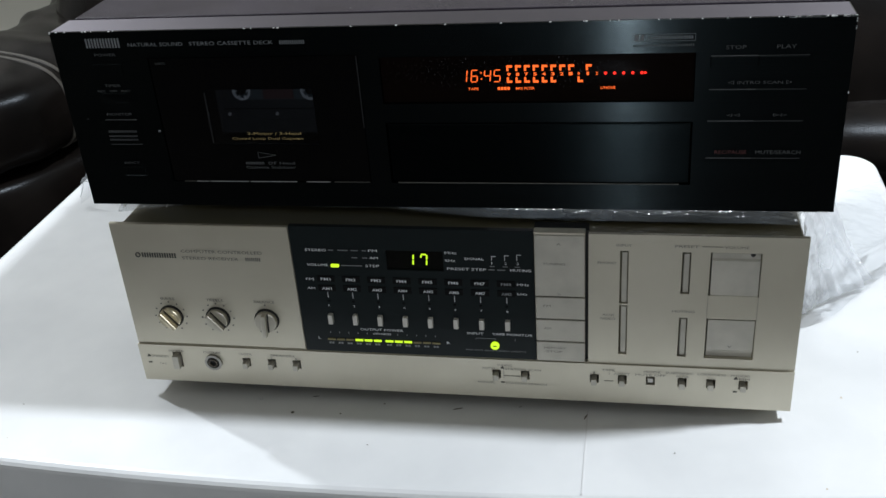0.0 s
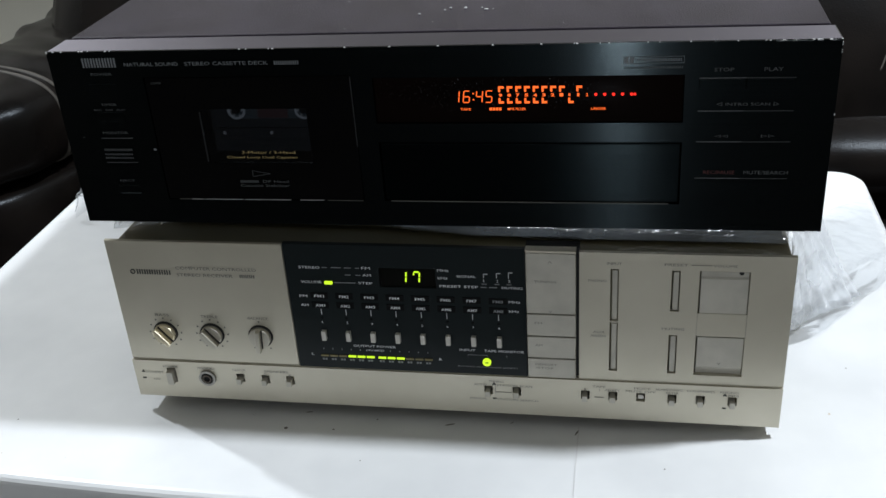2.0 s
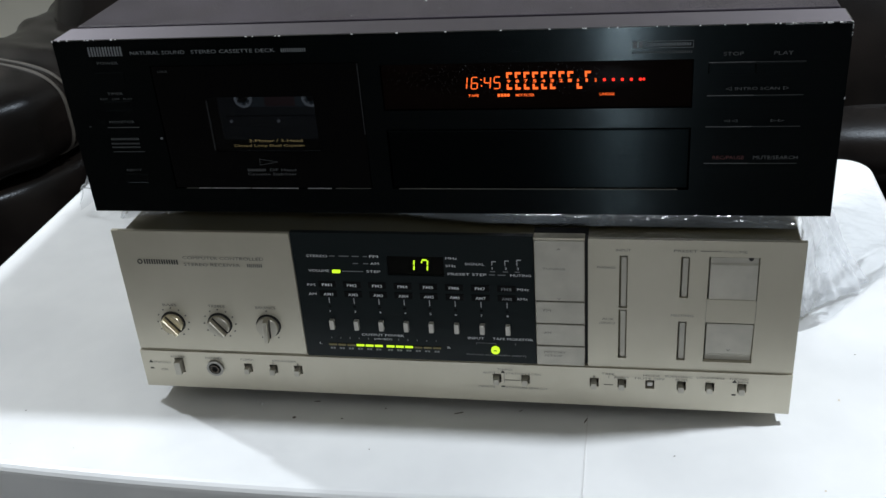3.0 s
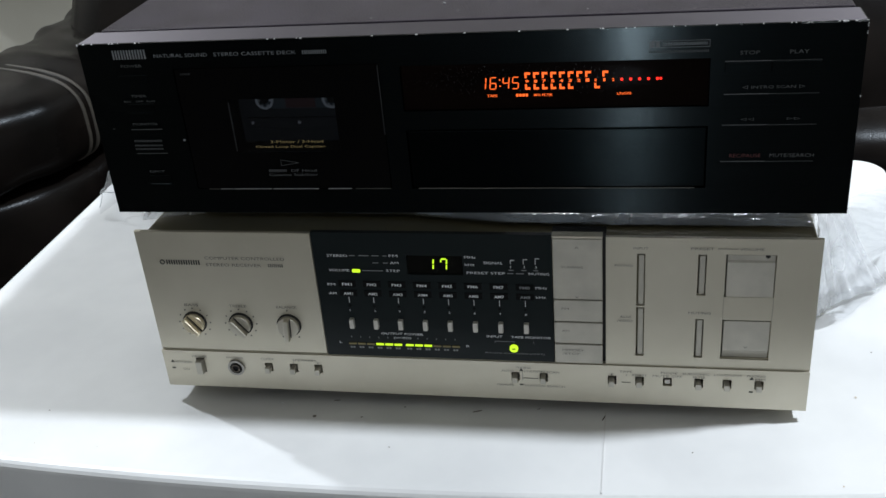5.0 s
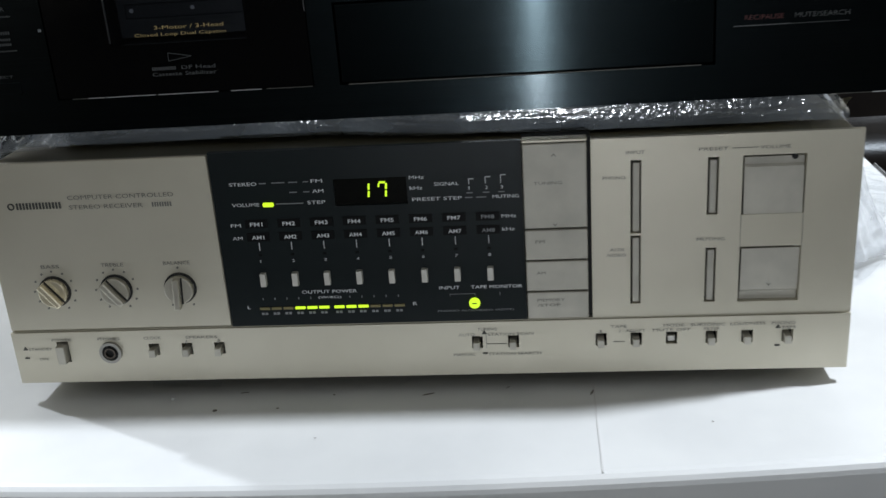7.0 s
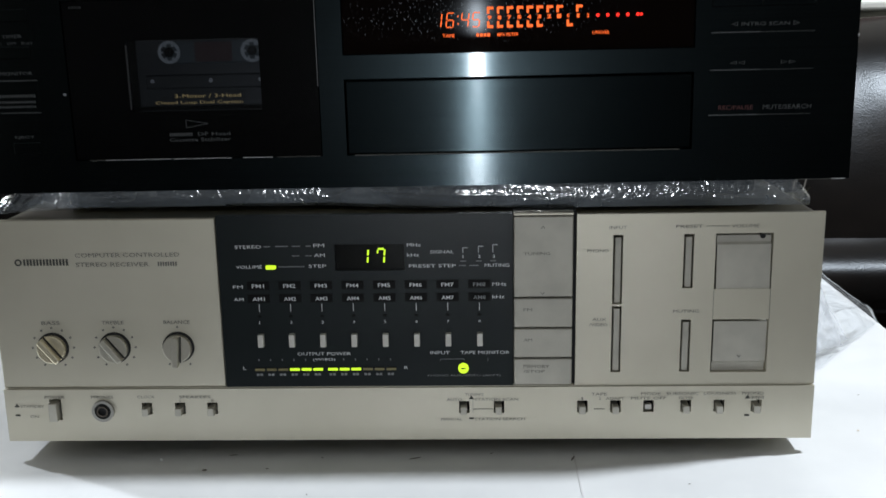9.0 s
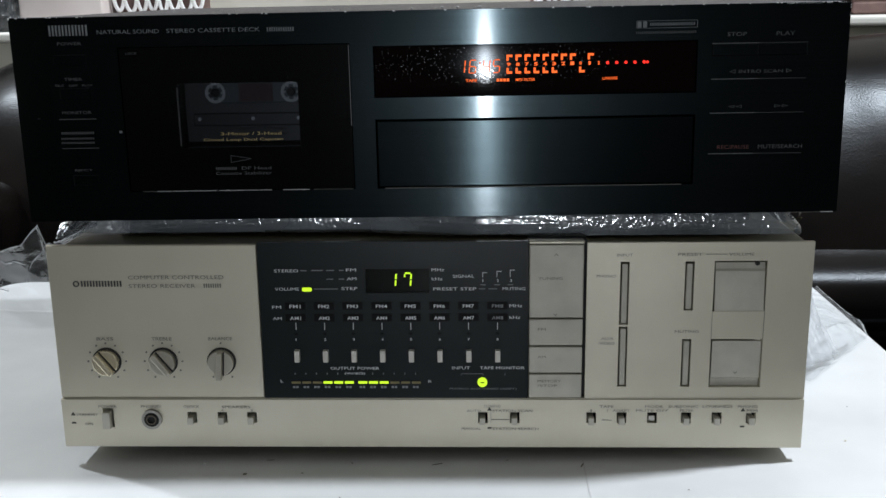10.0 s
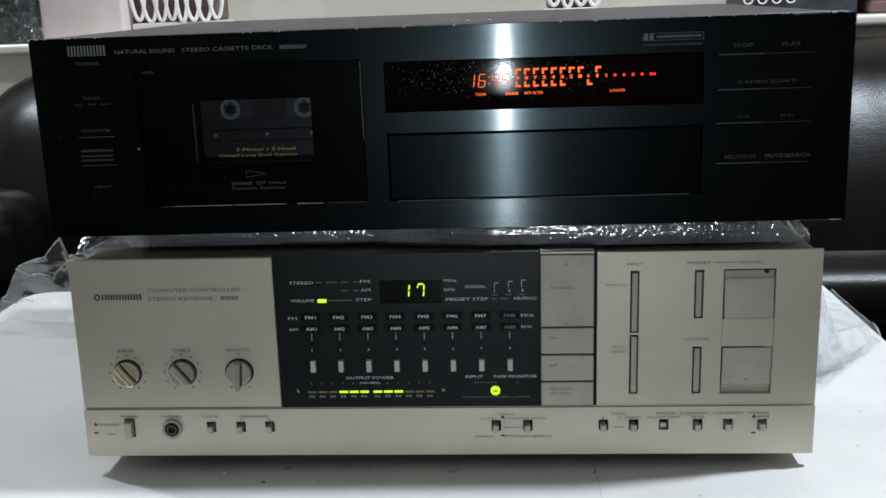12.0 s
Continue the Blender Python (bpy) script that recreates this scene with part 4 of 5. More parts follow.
    for ch, x in (("1", 0.2378), ("6", 0.2436), ("4", 0.2507), ("5", 0.2560)):
        digit(ch, x, 0.0797, 0.0033, 0.0066)
    for z in (0.0815, 0.0780):
        mark("digit_colon", 0.2470, 0.2477, z - 0.0003, z + 0.0003, ORANGE_LED, dk, y, 0.0003)
    def flag(name, x, up):
        """One lit cell of the level meter: a bar with a stem towards the row of figures."""
        bm = bmesh.new()
        if up:
            add_box(bm, x, x + 0.0031, y - 0.0003, y, 0.0843, 0.0855)
            add_box(bm, x, x + 0.0011, y - 0.0003, y, 0.0823, 0.0843)
        else:
            add_box(bm, x, x + 0.0029, y - 0.0003, y, 0.0757, 0.0769)
            add_box(bm, x, x + 0.0011, y - 0.0003, y, 0.0769, 0.0787)
        part(name, bm, ORANGE_LED, dk)

    for i in range(16):
        x = 0.2612 + i * 0.00471
        if i < 11:
            lettering(str((9, 8, 7, 5, 4, 3, 2, 1, 0, 1, 2)[i]), x + 0.0002, 0.0796, 0.0020 if i < 8 else 0.0012, 0.0018, ORANGE_LED, dk, y - 0.0003, "scale_figure", 0.03)
        else:
            part("scale_figure", disc(x + 0.0007, y - 0.0003, y, 0.0805, 0.0008, 12), RED_LED, dk)
        if i < 8:
            flag("level_segment", x, True)
        if i < 6:
            flag("level_segment", x, False)
    part("scale_figure", disc(0.3343, y - 0.0003, y, 0.0805, 0.0007, 12), RED_LED, dk)
    flag("peak_segment", 0.3034, True)
    flag("peak_segment", 0.2990, False)
    for w, x, wd in (("TAPE", 0.2398, 0.0058), ("DOUBLE C", 0.2560, 0.0070), ("MPX FILTER", 0.2660, 0.0100), ("L/NOISE", 0.3112, 0.0078)):
        if w == "DOUBLE C":
            bars("display_word", x, x + wd, 0.0718, 0.0732, 4, ORANGE_LED, dk, y)
        else:
            lettering(w, x, 0.0718, wd, 0.0014, ORANGE_LED, dk, y - 0.0003, "display_word", 0.01)
    # worn bright chips along the top edge
    rng = random.Random(8)
    for n in range(64):
        x = rng.uniform(0.402, W - 0.001) if n < 36 else (rng.uniform(0.30, 0.402) if n < 48 else (rng.uniform(0.0, 0.04) if n < 55 else rng.uniform(0.04, 0.30)))
        ln = rng.uniform(0.001, 0.0035) if n < 36 else rng.uniform(0.0003, 0.0012)
        d = rng.uniform(0.0003, 0.0006) if n < 36 else rng.uniform(0.0002, 0.0004)
        part("worn_chip", box(x, min(x + ln, W), -0.0002, d, H - d, H + 0.00015), BARE_METAL_AND_GLINT, dk)
    for n in range(6):
        z = H - 0.001 - rng.random() ** 2 * 0.06
        part("worn_chip", box(W - 0.0003, W + 0.00015, -0.00015, 0.0004, z - rng.uniform(0.0005, 0.0016), z), BARE_METAL_AND_GLINT, dk)
    part("worn_chip", box(W - 0.026, W - 0.008, -0.00012, 0.0004, -0.0001, 0.00008), PRINT_GREY, dk)
    part("worn_chip", box(W - 0.0085, W - 0.002, -0.00015, 0.0004, -0.0001, 0.00022), BARE_METAL_AND_GLINT, dk)
    part("worn_chip", box(-0.00015, 0.0006, -0.0002, 0.0004, H - 0.001, H + 0.00015), BARE_METAL_AND_GLINT, dk)
    return dk


deck = build_deck()


def build_lint():
    """Crumbs and lint on the deck's lid."""
    rng = random.Random(12)
    bm = bmesh.new()
    top = 0.1435 + 0.109
    spots = [(0.203, 0.061), (0.217, 0.069), (0.220, 0.072), (0.229, 0.072), (0.239, 0.072), (0.242, 0.068), (0.246, 0.069)]
    spots += [(rng.uniform(0.01, 0.41), rng.uniform(0.03, 0.2)) for _ in range(26)]
    for n, (x, y) in enumerate(spots):
        r = rng.uniform(0.0005, 0.0012) if n < 7 else rng.uniform(0.0002, 0.0005)
        m = Matrix.Translation((x, y, top + 0.0070 * max(0.0, y - 0.03) + r * 0.3)) @ Matrix.Rotation(rng.uniform(0, 3), 4, "Z") @ Matrix.Diagonal((rng.uniform(0.7, 2.2), 1, 0.6, 1))
        bmesh.ops.create_icosphere(bm, subdivisions=1, radius=r, matrix=m)
    return tagged(link_mesh("lint", bm, mat("pale_lint", (0.45, 0.45, 0.46), 0.8)), "pale crumbs and lint on the dark lid", "lint", kind="stuff")


build_lint()


def build_cassette():
    tp = thing("compact_cassette", "dark cassette with white reel hubs, behind the deck's window", "cassette", m=deck.matrix_world @ pose(0, 0.0105, 0))
    x0, z0 = 0.0775, 0.0330
    part("shell", box(x0, x0 + 0.1, 0.0060, 0.0105, z0, z0 + 0.0430, 0.0008), TAPE_SHELL, tp)
    part("tape_window", box(0.1010, 0.1490, 0.0052, 0.0062, 0.0615, 0.0725, 0.0004), TAPE_WINDOW, tp)
    part("label", box(0.1160, 0.1345, 0.0047, 0.0054, 0.0622, 0.0718), TAPE_LABEL, tp)
    for rx in (0.1032, 0.1447):
        hub = part("reel_hub", ring(rx, 0.0040, 0.0054, 0.0672, 0.0041, 0.0056, 30), REEL, tp)
        bm = bmesh.new()
        for k in range(6):
            an = k * math.tau / 6
            b2 = add_box(bmesh.new(), 0.0031, 0.0043, -0.0007, 0.0007, -0.0005, 0.0005)
            bmesh.ops.transform(b2, matrix=Matrix.Translation((rx, 0.0047, 0.0672)) @ Matrix.Rotation(an, 4, "Y"), verts=b2.verts[:])
            me = bpy.data.meshes.new("tooth")
            b2.to_mesh(me)
            b2.free()
            bm.from_mesh(me)
            bpy.data.meshes.remove(me)
        part("hub_wheel", bm, REEL, hub)
        part("spindle", disc(rx, 0.0038, 0.0058, 0.0672, 0.0024, 16, 0.0006), mat("spindle_black", (0.012, 0.012, 0.013), 0.2), hub, "black drive spindle")
    part("guide_ridge", box(0.0900, 0.1500, 0.0050, 0.0062, 0.0490, 0.0560, 0.0006), mat("ridge_grey", (0.028, 0.03, 0.034), 0.3), tp)
    for sx in (0.0935, 0.1230, 0.1480):
        part("screw", disc(sx, 0.0042, 0.0052, 0.0530, 0.0010, 10), BARE_METAL_AND_GLINT, tp)


build_cassette()


# packing film
def film_between():
    """Film squeezed between the deck and the receiver: a soft roll with long pleats and fine wrinkles."""
    def pleats(x, s, seed):
        long = noise.noise(Vector((x * 16, s * 0.55, seed))) * 0.6 + noise.noise(Vector((x * 34, s * 1.2, seed + 3))) * 0.4
        sharp = 1 - 2 * abs(noise.noise(Vector((x * 60, s * 1.0, seed + 8))))
        return 0.00042 * long + 0.00016 * sharp

    def place(u, v):
        x = 0.012 + u * 0.405
        edge = min(1.0, 14 * u + 0.25, 30 * (1 - u) + 0.3)
        low = 0.1306 - 0.0028 * u + 0.0010 * noise.noise(Vector((x * 22, 4, 0)))
        z = low + (0.1447 - low) * edge * v
        round_out = math.sin(math.pi * (0.12 + 0.80 * v)) * 0.0026
        step = 0.0115 * min(1.0, max(0.0, (u - 0.40) / 0.16))
        tiny = crease(Vector((x, 0, z)), 330.0, 7.0)
        y = 0.0275 - step - round_out - pleats(x, z * 420, 2.0) - 0.0003 * tiny
        return Vector((x, y, z + 0.0004 * tiny * (1 - v)))
    ob = link_mesh("packing_film", sheet(760, 26, place), FILM_TIGHT, smooth=True)

    def tuck(u, v):
        x = 0.040 * u
        z = 0.1302 + 0.0138 * v * (1 - 0.5 * (1 - u) ** 2)
        k = crease(Vector((x * 1.4 - z, 0, z * 0.8 + x * 0.4)), 120.0, 14.0)
        return Vector((x, 0.0265 - 0.010 * (1 - u) * (1 - v) - 0.0005 * u - 0.0011 * k - pleats(x, z * 380, 6.0), z))

    part("tucked_fold", sheet(80, 30, tuck), FILM_SOFT, ob, smooth=True)
    return tagged(ob, "crumpled clear packing film squeezed between the two decks", "plastic film", "packing film")


def along(rows, t):
    """The place at t on a line of rows (t, x, y, z)."""
    for a, b in zip(rows, rows[1:]):
        if t <= b[0]:
            k = (t - a[0]) / (b[0] - a[0])
            return Vector(a[1:]).lerp(Vector(b[1:]), k)
    return Vector(rows[-1][1:])


def hang(u, v, top, foot, back, side):
    """Film that hangs in upright folds between a front edge and a bent back edge."""
    p = Vector(top).lerp(Vector(foot), v).lerp(along(back, v), u)
    deep = 0.4 + 0.6 * v
    k = noise.noise(Vector((u * 6.0 + 0.8 * v, v * 0.9, side * 7.0))) + 0.5 * noise.noise(Vector((u * 15.0 - v, v * 1.6, side * 3.0)))
    fine = crease(p, 70.0, 4.0 + side)
    p += Vector((side * (0.005 * k * deep + 0.0009 * fine), -0.003 * k * deep, 0.0010 * fine * v))
    p.z = max(p.z, 0.0015)
    if side > 0:
        p.x = max(p.x, 0.4222)
    else:
        p.x = min(p.x, -0.0022)
    return p


def film_right():
    """Film that hangs from between the decks and lies crumpled on the table."""
    def place(u, v):
        run = u * 0.32
        if run < 0.135:
            s = run / 0.135
            x = 0.4195 + (0.022 * s + 0.020 * s ** 3) * (1 - 0.5 * v * (1 - s))
            z = 0.128 * (1 - s) ** 1.1 * (1 - 0.35 * v) + 0.005
            front = 0.03 + 0.085 * s ** 0.6
        else:
            s = (run - 0.135) / 0.185
            x = 0.4615 + s * 0.078
            z = 0.005 + 0.004 * math.sin(min(1.0, s) * 3.0)
            front = 0.115 + 0.100 * s
        y = front + 0.005 * noise.noise(Vector((u * 9, 1, 0))) + v * (0.17 - 0.05 * u)
        k = crease((x, y, z), 11.0, 5.0)
        fine = crease((x, y, z), 42.0, 2.0)
        flat = min(1.0, u * 2.4)
        near = max(0.0, 1 - v * 12)
        fold = max(0.0, 1 - abs(v - 0.16) * 9)
        low = 1 - 0.75 * min(1.0, max(0.0, (x - 0.49) / 0.04))
        up = ((0.007 * max(0.0, k) + 0.006 * fold) * flat + 0.0020 * fine) * low
        out = 0.004 * k * (1 - flat) + 0.0014 * fine * (1 - flat)
        return Vector((min(x + out, 0.5345), y, max(0.0012, (z + up) * (1 - 0.7 * near * flat))))
    ob = link_mesh("packing_film", sheet(130, 100, place), FILM, smooth=True)
    back = ((0.0, 0.426, 0.105, 0.124), (0.22, 0.448, 0.132, 0.100), (0.45, 0.462, 0.142, 0.074), (0.68, 0.475, 0.155, 0.046), (1.0, 0.500, 0.165, 0.004))
    part("hanging_fold", sheet(70, 60, lambda u, v: hang(u, v, (0.4230, 0.030, 0.118), (0.436, 0.112, 0.004), back, 1.0)), FILM_HANG, ob, smooth=True)
    return tagged(ob, "loose clear packing film crumpled on the white table", "plastic film", "packing film")


def film_left():
    """A clear corner of film that slopes from the stack down to the table, and a strip tucked along the receiver."""
    edge = ((-0.190, 0.004), (-0.184, 0.028), (-0.177, 0.033), (-0.171, 0.045), (-0.166, 0.056), (-0.160, 0.060), (-0.139, 0.066), (-0.134, 0.073), (-0.124, 0.082), (-0.119, 0.066), (-0.106, 0.069), (-0.05, 0.096), (-0.002, 0.124))

    def height(x):
        for (a, za), (b, zb) in zip(edge, edge[1:]):
            if x <= b:
                return za + (zb - za) * max(0.0, x - a) / (b - a)
        return edge[-1][1]

    def place(u, v):
        x = -0.190 + 0.188 * u
        q = Vector((x, 0.27 + 0.03 * (1 - v) * (1 - u) - 0.10 * max(0.0, u - 0.45), 0.001 + height(x) * v))
        k, fine = crease(q, 15.0, 11.0), crease(q, 40.0, 3.0)
        q += Vector((0.0, 0.010 * k * (1 - v) + 0.0010 * fine, 0.001 * fine * v * (1 - v)))
        q.z = max(q.z, 0.001)
        return q

    ob = link_mesh("packing_film", sheet(90, 44, place), FILM_THIN, smooth=True)

    # milky tubes painted in for the highlights along the film's folds
    rng = random.Random(6)
    runs = [[(x, height(x)) for x in (-0.188 + 0.0062 * k for k in range(0, 13))],
            [(x, height(x)) for x in (-0.128, -0.124, -0.1215, -0.119)],
            [(-0.119, 0.066), (-0.126, 0.058), (-0.135, 0.050), (-0.143, 0.036), (-0.150, 0.026)],
            [(-0.166, 0.056), (-0.158, 0.048), (-0.150, 0.050), (-0.139, 0.046)],
            [(-0.112, 0.068), (-0.106, 0.069), (-0.095, 0.075), (-0.078, 0.083)],
            [(-0.182, 0.028), (-0.176, 0.022), (-0.170, 0.024), (-0.163, 0.020)]]
    for run in runs:
        bm = bmesh.new()
        rings = []
        fine_run = [Vector(p).lerp(Vector(q), k / 4) for p, q in zip(run, run[1:]) for k in range(4)]
        for x, z in fine_run:
            r = rng.uniform(0.0002, 0.0007)
            c = place((x + 0.190) / 0.188, min(1.0, z / max(0.004, height(x))))
            rings.append([bm.verts.new(c + Vector((0, -0.0012 + r * math.cos(math.tau * j / 6), r * math.sin(math.tau * j / 6) + rng.uniform(-0.0006, 0.0006)))) for j in range(6)])
        for one, two in zip(rings, rings[1:]):
            for j in range(6):
                bm.faces.new((one[j], one[(j + 1) % 6], two[(j + 1) % 6], two[j]))
        part("fold_highlight", bm, FILM_HANG, ob, smooth=True)

    back = ((0.0, -0.020, 0.100, 0.100), (0.3, -0.030, 0.120, 0.075), (0.6, -0.030, 0.110, 0.045), (1.0, -0.022, 0.120, 0.003))
    part("hanging_fold", sheet(50, 50, lambda u, v: hang(u, v, (-0.003, 0.040, 0.105), (-0.005, 0.060, 0.003), back, -1.0)), FILM_THIN, ob, smooth=True)
    return tagged(ob, "thin clear packing film sloping to the table beside the receiver", "plastic film", "packing film")


def film_scrap():
    """A torn bit of film that sticks out under the receiver's front."""
    def place(u, v):
        x = 0.066 + 0.038 * u
        z = 0.0012 + 0.0050 * v * (0.5 + 0.5 * abs(noise.noise(Vector((x * 90, 2, 0)))))
        k = crease((x, 0, z), 90.0, 9.0)
        return Vector((x, 0.0080 + 0.004 * v - 0.002 * k, z + 0.0006 * k))
    ob = link_mesh("packing_film", sheet(70, 10, place), FILM_THIN, smooth=True)
    return tagged(ob, "small torn scrap of clear film under the receiver's front", "plastic film", "packing film")


film_between()
film_scrap()
film_right()
film_left()


# the sofa behind and beside the table
def roll(x0, x1, cy, cz, ry, rz, seed, puff=0.010, n=40, m=44, power=2.3, first=(0.66, 0.10)):
    """A stuffed leather roll along x: a rounded profile that closes softly at both ends."""
    bm = bmesh.new()
    rings = []
    for i in range(n + 1):
        u = i / n
        x = x0 + (x1 - x0) * u
        e = min(u, 1 - u) * (x1 - x0)
        low, reach = first if u < 0.5 else (0.66, 0.10)
        k = min(1.0, e / reach)
        shrink = low + (1 - low) * math.sqrt(max(0.0, 1 - (1 - k) ** 2))
        row = []
        for q in range(m):
            a = math.tau * q / m
            c, d = math.cos(a), math.sin(a)
            y = cy + ry * shrink * math.copysign(abs(c) ** (2 / power), c)
            z = cz + rz * shrink * math.copysign(abs(d) ** (2 / power), d)
            w = noise.noise(Vector((x * 6 + seed, y * 7, z * 7))) * puff + noise.noise(Vector((x * 19 + seed, y * 9, z * 9))) * puff * 0.22
            row.append(bm.verts.new((x, y + w * c, z + w * d)))
        rings.append(row)
    for i in range(n):
        for q in range(m):
            bm.faces.new((rings[i][q], rings[i][(q + 1) % m], rings[i + 1][(q + 1) % m], rings[i + 1][q]))
    bm.faces.new(rings[0])
    bm.faces.new(rings[-1])
    return bm


def arm_bar(y0, y1, cz, hz, power, inset, fold, seed, n=60, m=56, reach=0.04):
    """A stuffed length of the sofa's arm, which runs away from the camera and rounds off towards its front end."""
    bm = bmesh.new()
    rings = []
    for i in range(n + 1):
        u = i / n
        yy = y0 + (y1 - y0) * u
        right = -0.345 - inset - 0.16 * (max(0.0, 0.62 - yy) / 0.30) ** 2
        left = -0.565 + inset
        end = min(u, 1 - u) * (y1 - y0)
        k = min(1.0, end / reach) if reach else 1.0
        shrink = 0.80 + 0.20 * math.sqrt(max(0.0, 1 - (1 - k) ** 2))
        cx, hx = (left + right) / 2, (right - left) / 2
        row = []
        for q in range(m):
            a = math.tau * q / m
            c, d = math.cos(a), math.sin(a)
            x = cx + hx * shrink * math.copysign(abs(c) ** (2 / power), c)
            z = cz + hz * shrink * math.copysign(abs(d) ** (2 / power), d)
            w = fold * (0.35 + 0.65 * min(1.0, max(0.0, (yy - 0.55) / 0.05))) * (noise.noise(Vector((x * 7 + yy * 9 + seed, yy * 16, z * 4))) + 0.4 * noise.noise(Vector((x * 20, yy * 34 + seed, z * 9))))
            row.append(bm.verts.new((x + w * c, yy + 0.35 * max(0.0, -0.36 - x), z + w * d)))
        rings.append(row)
    for i in range(n):
        for q in range(m):
            bm.faces.new((rings[i][q], rings[i][(q + 1) % m], rings[i + 1][(q + 1) % m], rings[i + 1][q]))
    bm.faces.new(rings[0])
    bm.faces.new(rings[-1])
    return bm


def build_sofa():
    sf = thing("sofa", "dark brown leather sofa with a thick rounded back and seat", "sofa", m=pose(0.012, 0.055, 0, 0, 0, -7))
    part("base", cushion(-0.47, 1.08, 0.57, 0.98, FLOOR, -0.14, 0.02, 12, 0.002), LEATHER, sf)
    for a, b, turn in ((-0.428, 0.30, 0), (0.302, 1.02, 8)):
        bm = roll(a, b, 0.715, -0.083, 0.165, 0.062, a * 3, 0.005, power=2.3)
        bmesh.ops.rotate(bm, verts=bm.verts[:], cent=(a, 0.72, 0), matrix=Matrix.Rotation(radians(turn), 3, "Z"))
        part("seat_cushion", bm, LEATHER, sf, smooth=True)
    for a, b, first, turn in ((-0.600, 0.30, (0.5, 0.11), 0), (0.302, 1.02, (0.66, 0.1), 8)):
        bm = roll(a, b, 0.745, 0.010, 0.125, 0.190, a * 3 + 5, 0.010, n=60, power=2.1, first=first)
        for v in bm.verts:
            v.co.y += (v.co.z - 0.01) * 0.42
        bmesh.ops.rotate(bm, verts=bm.verts[:], cent=(a, 0.80, 0), matrix=Matrix.Rotation(radians(turn), 3, "Z"))
        part("back_cushion", bm, LEATHER, sf, smooth=True)
    part("back", cushion(-0.45, 1.08, 0.90, 0.975, FLOOR, 0.10, 0.03, 12, 0.002), LEATHER, sf)
    away = sf.matrix_world.inverted()
    for name, shape in (("arm", arm_bar(0.20, 0.95, -0.012, 0.058, 3.4, 0.0, 0.011, 4.0)), ("arm_base", arm_bar(0.22, 0.95, -0.277, 0.203, 9.0, 0.014, 0.002, 7.0))):
        bmesh.ops.transform(shape, matrix=away, verts=shape.verts[:])
        part(name, shape, LEATHER, sf, smooth=True)
    for yy in (0.552, 0.566):
        shape = arm_bar(yy, yy + 0.004, -0.012, 0.0595, 3.4, -0.0012, 0.004, 4.0, n=3, reach=0.0)
        bmesh.ops.transform(shape, matrix=away, verts=shape.verts[:])
        part("seam", shape, STITCH, sf, "pale stitched seam")
    # two rows of stitching that run slantwise down the back cushion
    for shift in (Vector((0.0, 0.0, 0.0)), Vector((0.0075, -0.006, -0.010))):
        line = [Vector(q) + shift + Vector((0, -0.0008, 0.0006)) for q in ((0.641, 0.692, 0.094), (0.626, 0.670, 0.068), (0.613, 0.653, 0.043), (0.602, 0.638, 0.016))]
        bm = bmesh.new()
        rings = []
        for q in line:
            rings.append([bm.verts.new(away @ (q + Vector((0.0012 * math.cos(a), 0.0, 0.0012 * math.sin(a))))) for a in (math.tau * j / 6 for j in range(6))])
        for one, two in zip(rings, rings[1:]):
            for j in range(6):
                bm.faces.new((one[j], one[(j + 1) % 6], two[(j + 1) % 6], two[j]))
        part("seam", bm, STITCH, sf, "pale stitched seam")
    for o in sf.children:
        for p in o.data.polygons:
            p.use_smooth = True
    return sf


build_sofa()


# the low cabinet behind the sofa and what stands on it
def build_cabinet():
    cb = thing("low_cabinet", "cream painted low cabinet against the wall behind the sofa", "cabinet", m=pose(0, 0, FLOOR))
    h = 0.222 - FLOOR
    part("body", box(-2.0, 2.6, 1.02, 1.355, 0, h - 0.016, 0.002), CREAM, cb)
    part("top", box(-2.02, 2.62, 1.0, 1.355, h - 0.0155, h, 0.005, 3), CREAM_LIP, cb, "white cabinet top with rounded edge")
    return cb


build_cabinet()


def wire_basket(x0, x1, y, z, loops, seed):
    bk = thing("wire_basket", "white looped wire basket with a brown lining, on the cabinet", "basket", "wire baskets", pose(x0, y, z))
    w = x1 - x0
    part("base", box(-0.004, w - 0.004, 0.002, 0.10, 0.0, 0.024, 0.004), PALE_PINK, bk, "pale pink base")
    part("lining", box(0.002, w - 0.012, 0.012, 0.098, 0.0245, 0.16, 0.004), BASKET_BROWN, bk)
    rng = random.Random(seed)
    step = w / loops
    for i in range(loops):
        bm = bmesh.new()
        cx = step * (i + 0.5)
        rx, rz = step * (0.70 + rng.uniform(-0.10, 0.08)), 0.070
        n, m, r = 40, 8, 0.0031
        low = 0.026 + rng.uniform(-0.002, 0.003)
        rings = []
        for k in range(n):
            a = math.tau * k / n
            c = Vector((cx + rx * math.cos(a), 0.006 + 0.004 * math.cos(a + i), low + rz + rz * math.sin(a)))
            out = Vector((math.cos(a) / rx, 0, math.sin(a) / rz)).normalized()
            rings.append([bm.verts.new(c + (out * math.cos(b) + Vector((0, 1, 0)) * math.sin(b)) * r) for b in (math.tau * j / m for j in range(m))])
        for k in range(n):
            for j in range(m):
                bm.faces.new((rings[k][j], rings[(k + 1) % n][j], rings[(k + 1) % n][(j + 1) % m], rings[k][(j + 1) % m]))
        part("wire_loop", bm, BASKET_WHITE, bk, smooth=True)
    return bk


wire_basket(-0.327, -0.186, 1.07, 0.222, 8, 1)
wire_basket(0.322, 0.405, 1.07, 0.222, 4, 2)


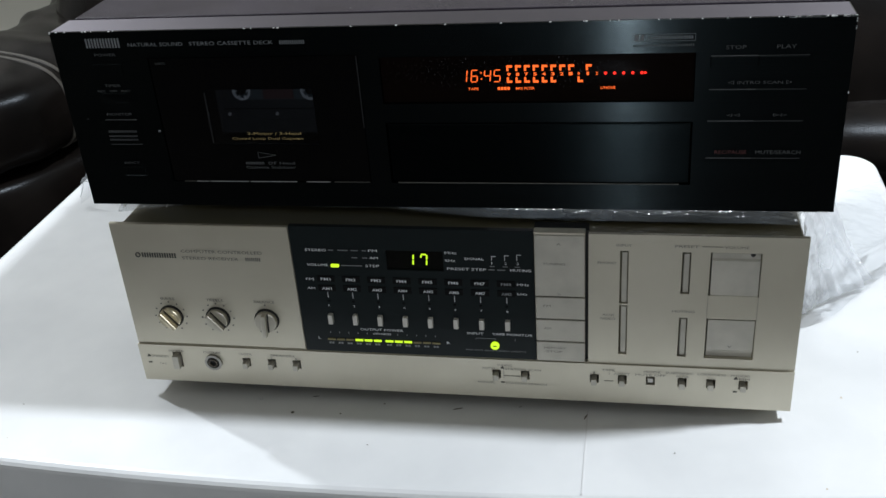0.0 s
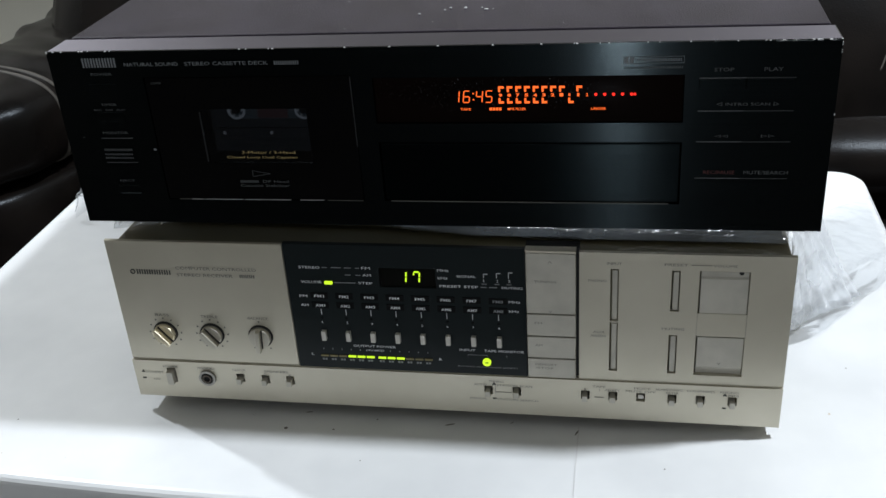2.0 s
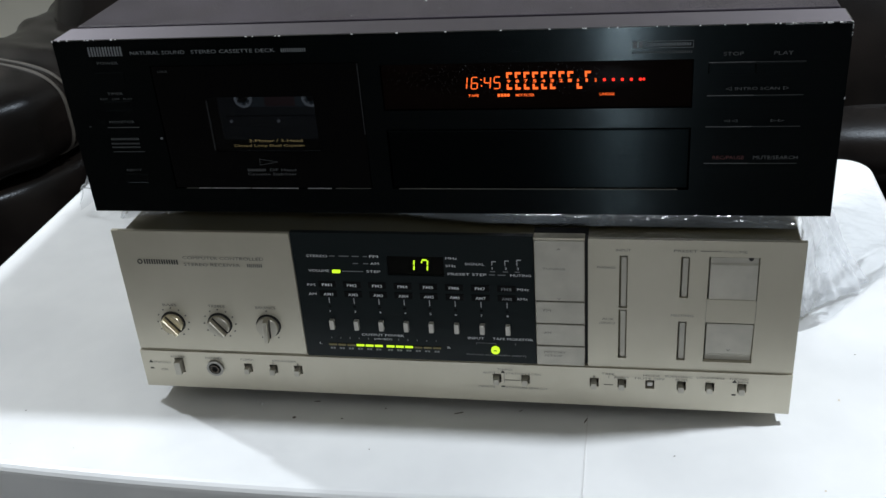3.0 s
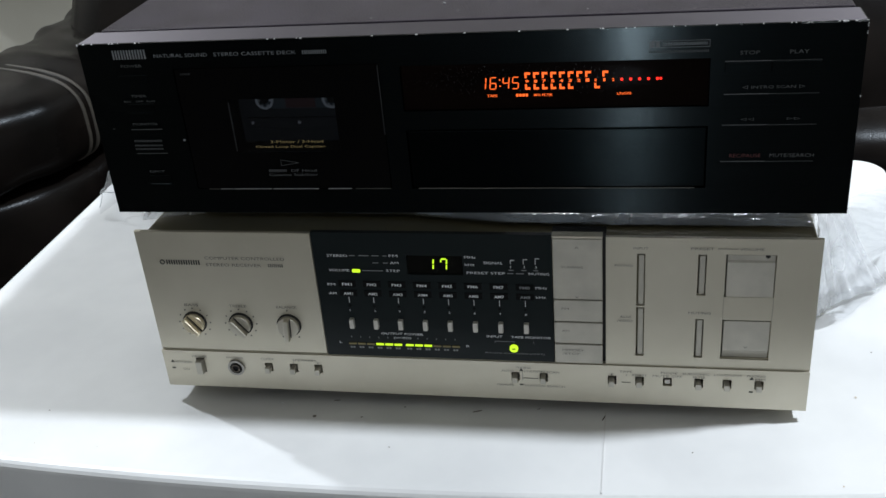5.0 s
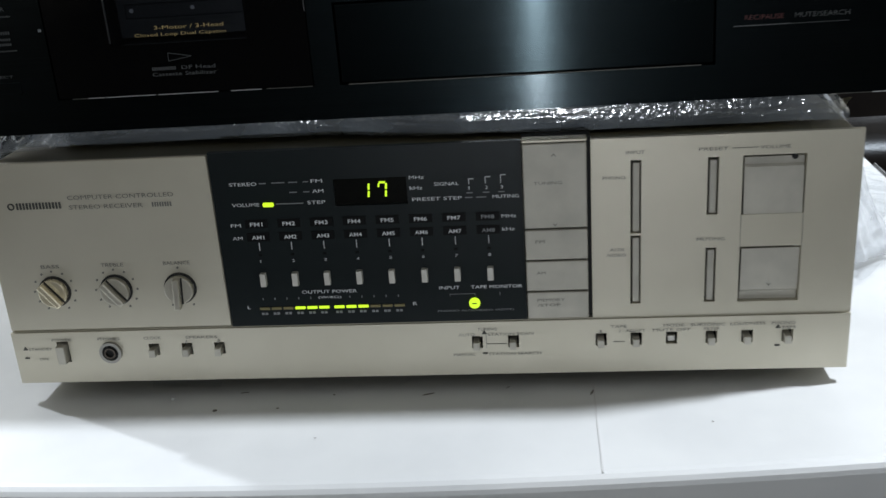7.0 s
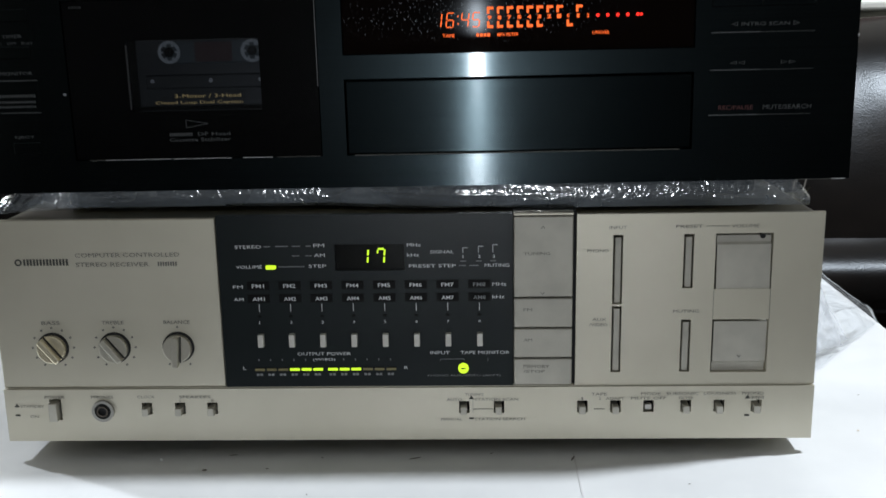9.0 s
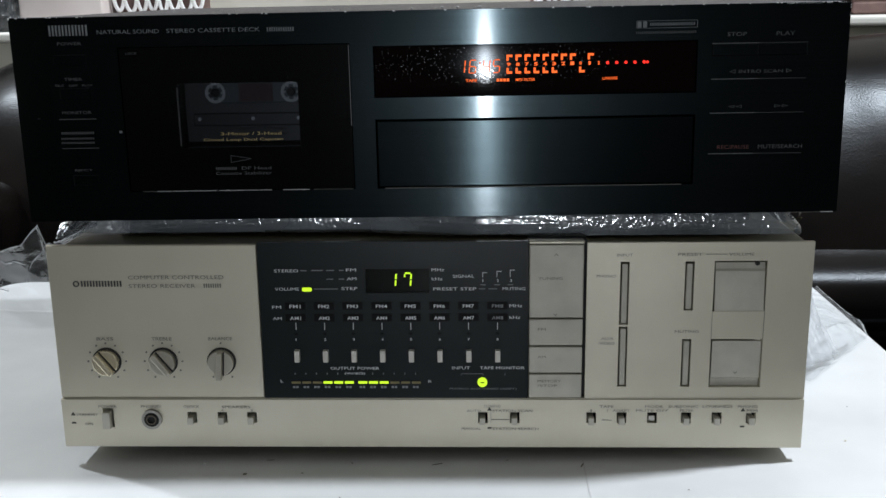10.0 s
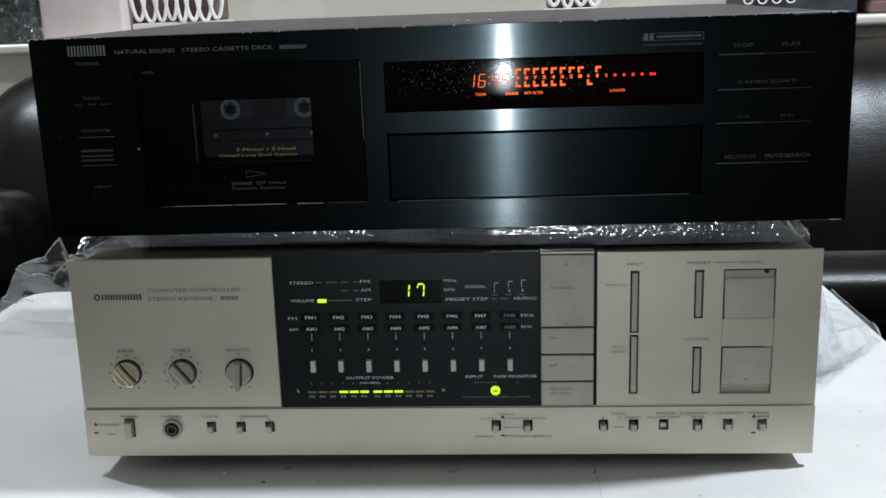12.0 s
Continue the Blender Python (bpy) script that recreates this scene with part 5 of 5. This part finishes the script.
def pale_box(x0, x1, y0, y1, z, h):
    bx = thing("storage_box", "plain pale pink box on the cabinet top", "box", m=pose(0, 0, z))
    part("body", box(x0, x1, y0, y1, 0, h - 0.02, 0.003), PALE_PINK, bx)
    part("lid", box(x0 - 0.002, x1 + 0.002, y0 - 0.002, y1 + 0.002, h - 0.0195, h, 0.003), PALE_PINK, bx)
    return bx


pale_box(-0.462, -0.333, 1.04, 1.28, 0.222, 0.15)


def parcel(x0, x1, y0, y1, z, h, seed):
    pc = thing("wrapped_parcel", "dark parcel wrapped in shiny clear film, on the cabinet", "parcel", "", pose(0, 0, z))
    part("contents", box(x0 + 0.014, x1 - 0.014, y0 + 0.014, y1 - 0.014, 0.0, h - 0.012, 0.01, 3), PARCEL_DARK, pc)

    def place(u, v):
        x = x0 + (x1 - x0) * u
        run = v * (h * 2 + (y1 - y0))
        if run < h:
            p = Vector((x, y0, run))
        elif run < h + (y1 - y0):
            p = Vector((x, y0 + run - h, h))
        else:
            p = Vector((x, y1, 2 * h + (y1 - y0) - run))
        k, fine = crease(p, 22.0, seed), crease(p, 75.0, seed + 4)
        push = 0.010 * k + 0.004 * fine
        q = p + Vector((0.006 * fine, -push if run < h else (push if run > h + y1 - y0 else 0), push if h <= run <= h + y1 - y0 else 0))
        q.z = max(q.z, 0.0005)
        return q

    part("film_wrap", sheet(110, 90, place), FILM_WRAP, pc)
    return pc


parcel(-0.75, -0.455, 1.03, 1.25, 0.222, 0.16, 2.0)


def dark_box(x0, x1, y0, y1, z, h):
    bx = thing("storage_box", "dark blue-black box with a low rim on the cabinet", "box", m=pose(0, 0, z))
    part("body", box(x0, x1, y0, y1, 0, h - 0.03, 0.004), PARCEL_DARK, bx)
    part("lid", box(x0 - 0.003, x1 + 0.003, y0 - 0.003, y1 + 0.003, h - 0.0295, h, 0.004), PARCEL_DARK, bx)
    for k in range(4):
        part("ring", ring(x0 - 0.010 + 0.021 * k, y0 - 0.0065, y0 - 0.0035, 0.027, 0.0056, 0.0074, 20), BASKET_WHITE, bx, "small white ring")
    return bx


dark_box(0.632, 0.786, 1.06, 1.26, 0.222, 0.15)


def wicker_box(x0, x1, y0, y1, z, h):
    """A box of woven brown strips: a plain lining with raised bands."""
    bx = thing("wicker_box", "small brown woven box standing on the cabinet", "box", m=pose(0, 0, z))
    part("body", box(x0 + 0.002, x1 - 0.002, y0 + 0.002, y1 - 0.002, 0, h, 0.003), BASKET_BROWN, bx)
    for k in range(6):
        low = 0.002 + k * h / 6
        part("band", box(x0, x1, y0, y1, low, low + h / 6 - 0.004, 0.002), BASKET_BROWN, bx)
    return bx


wicker_box(0.800, 0.92, 1.05, 1.17, 0.222, 0.12)
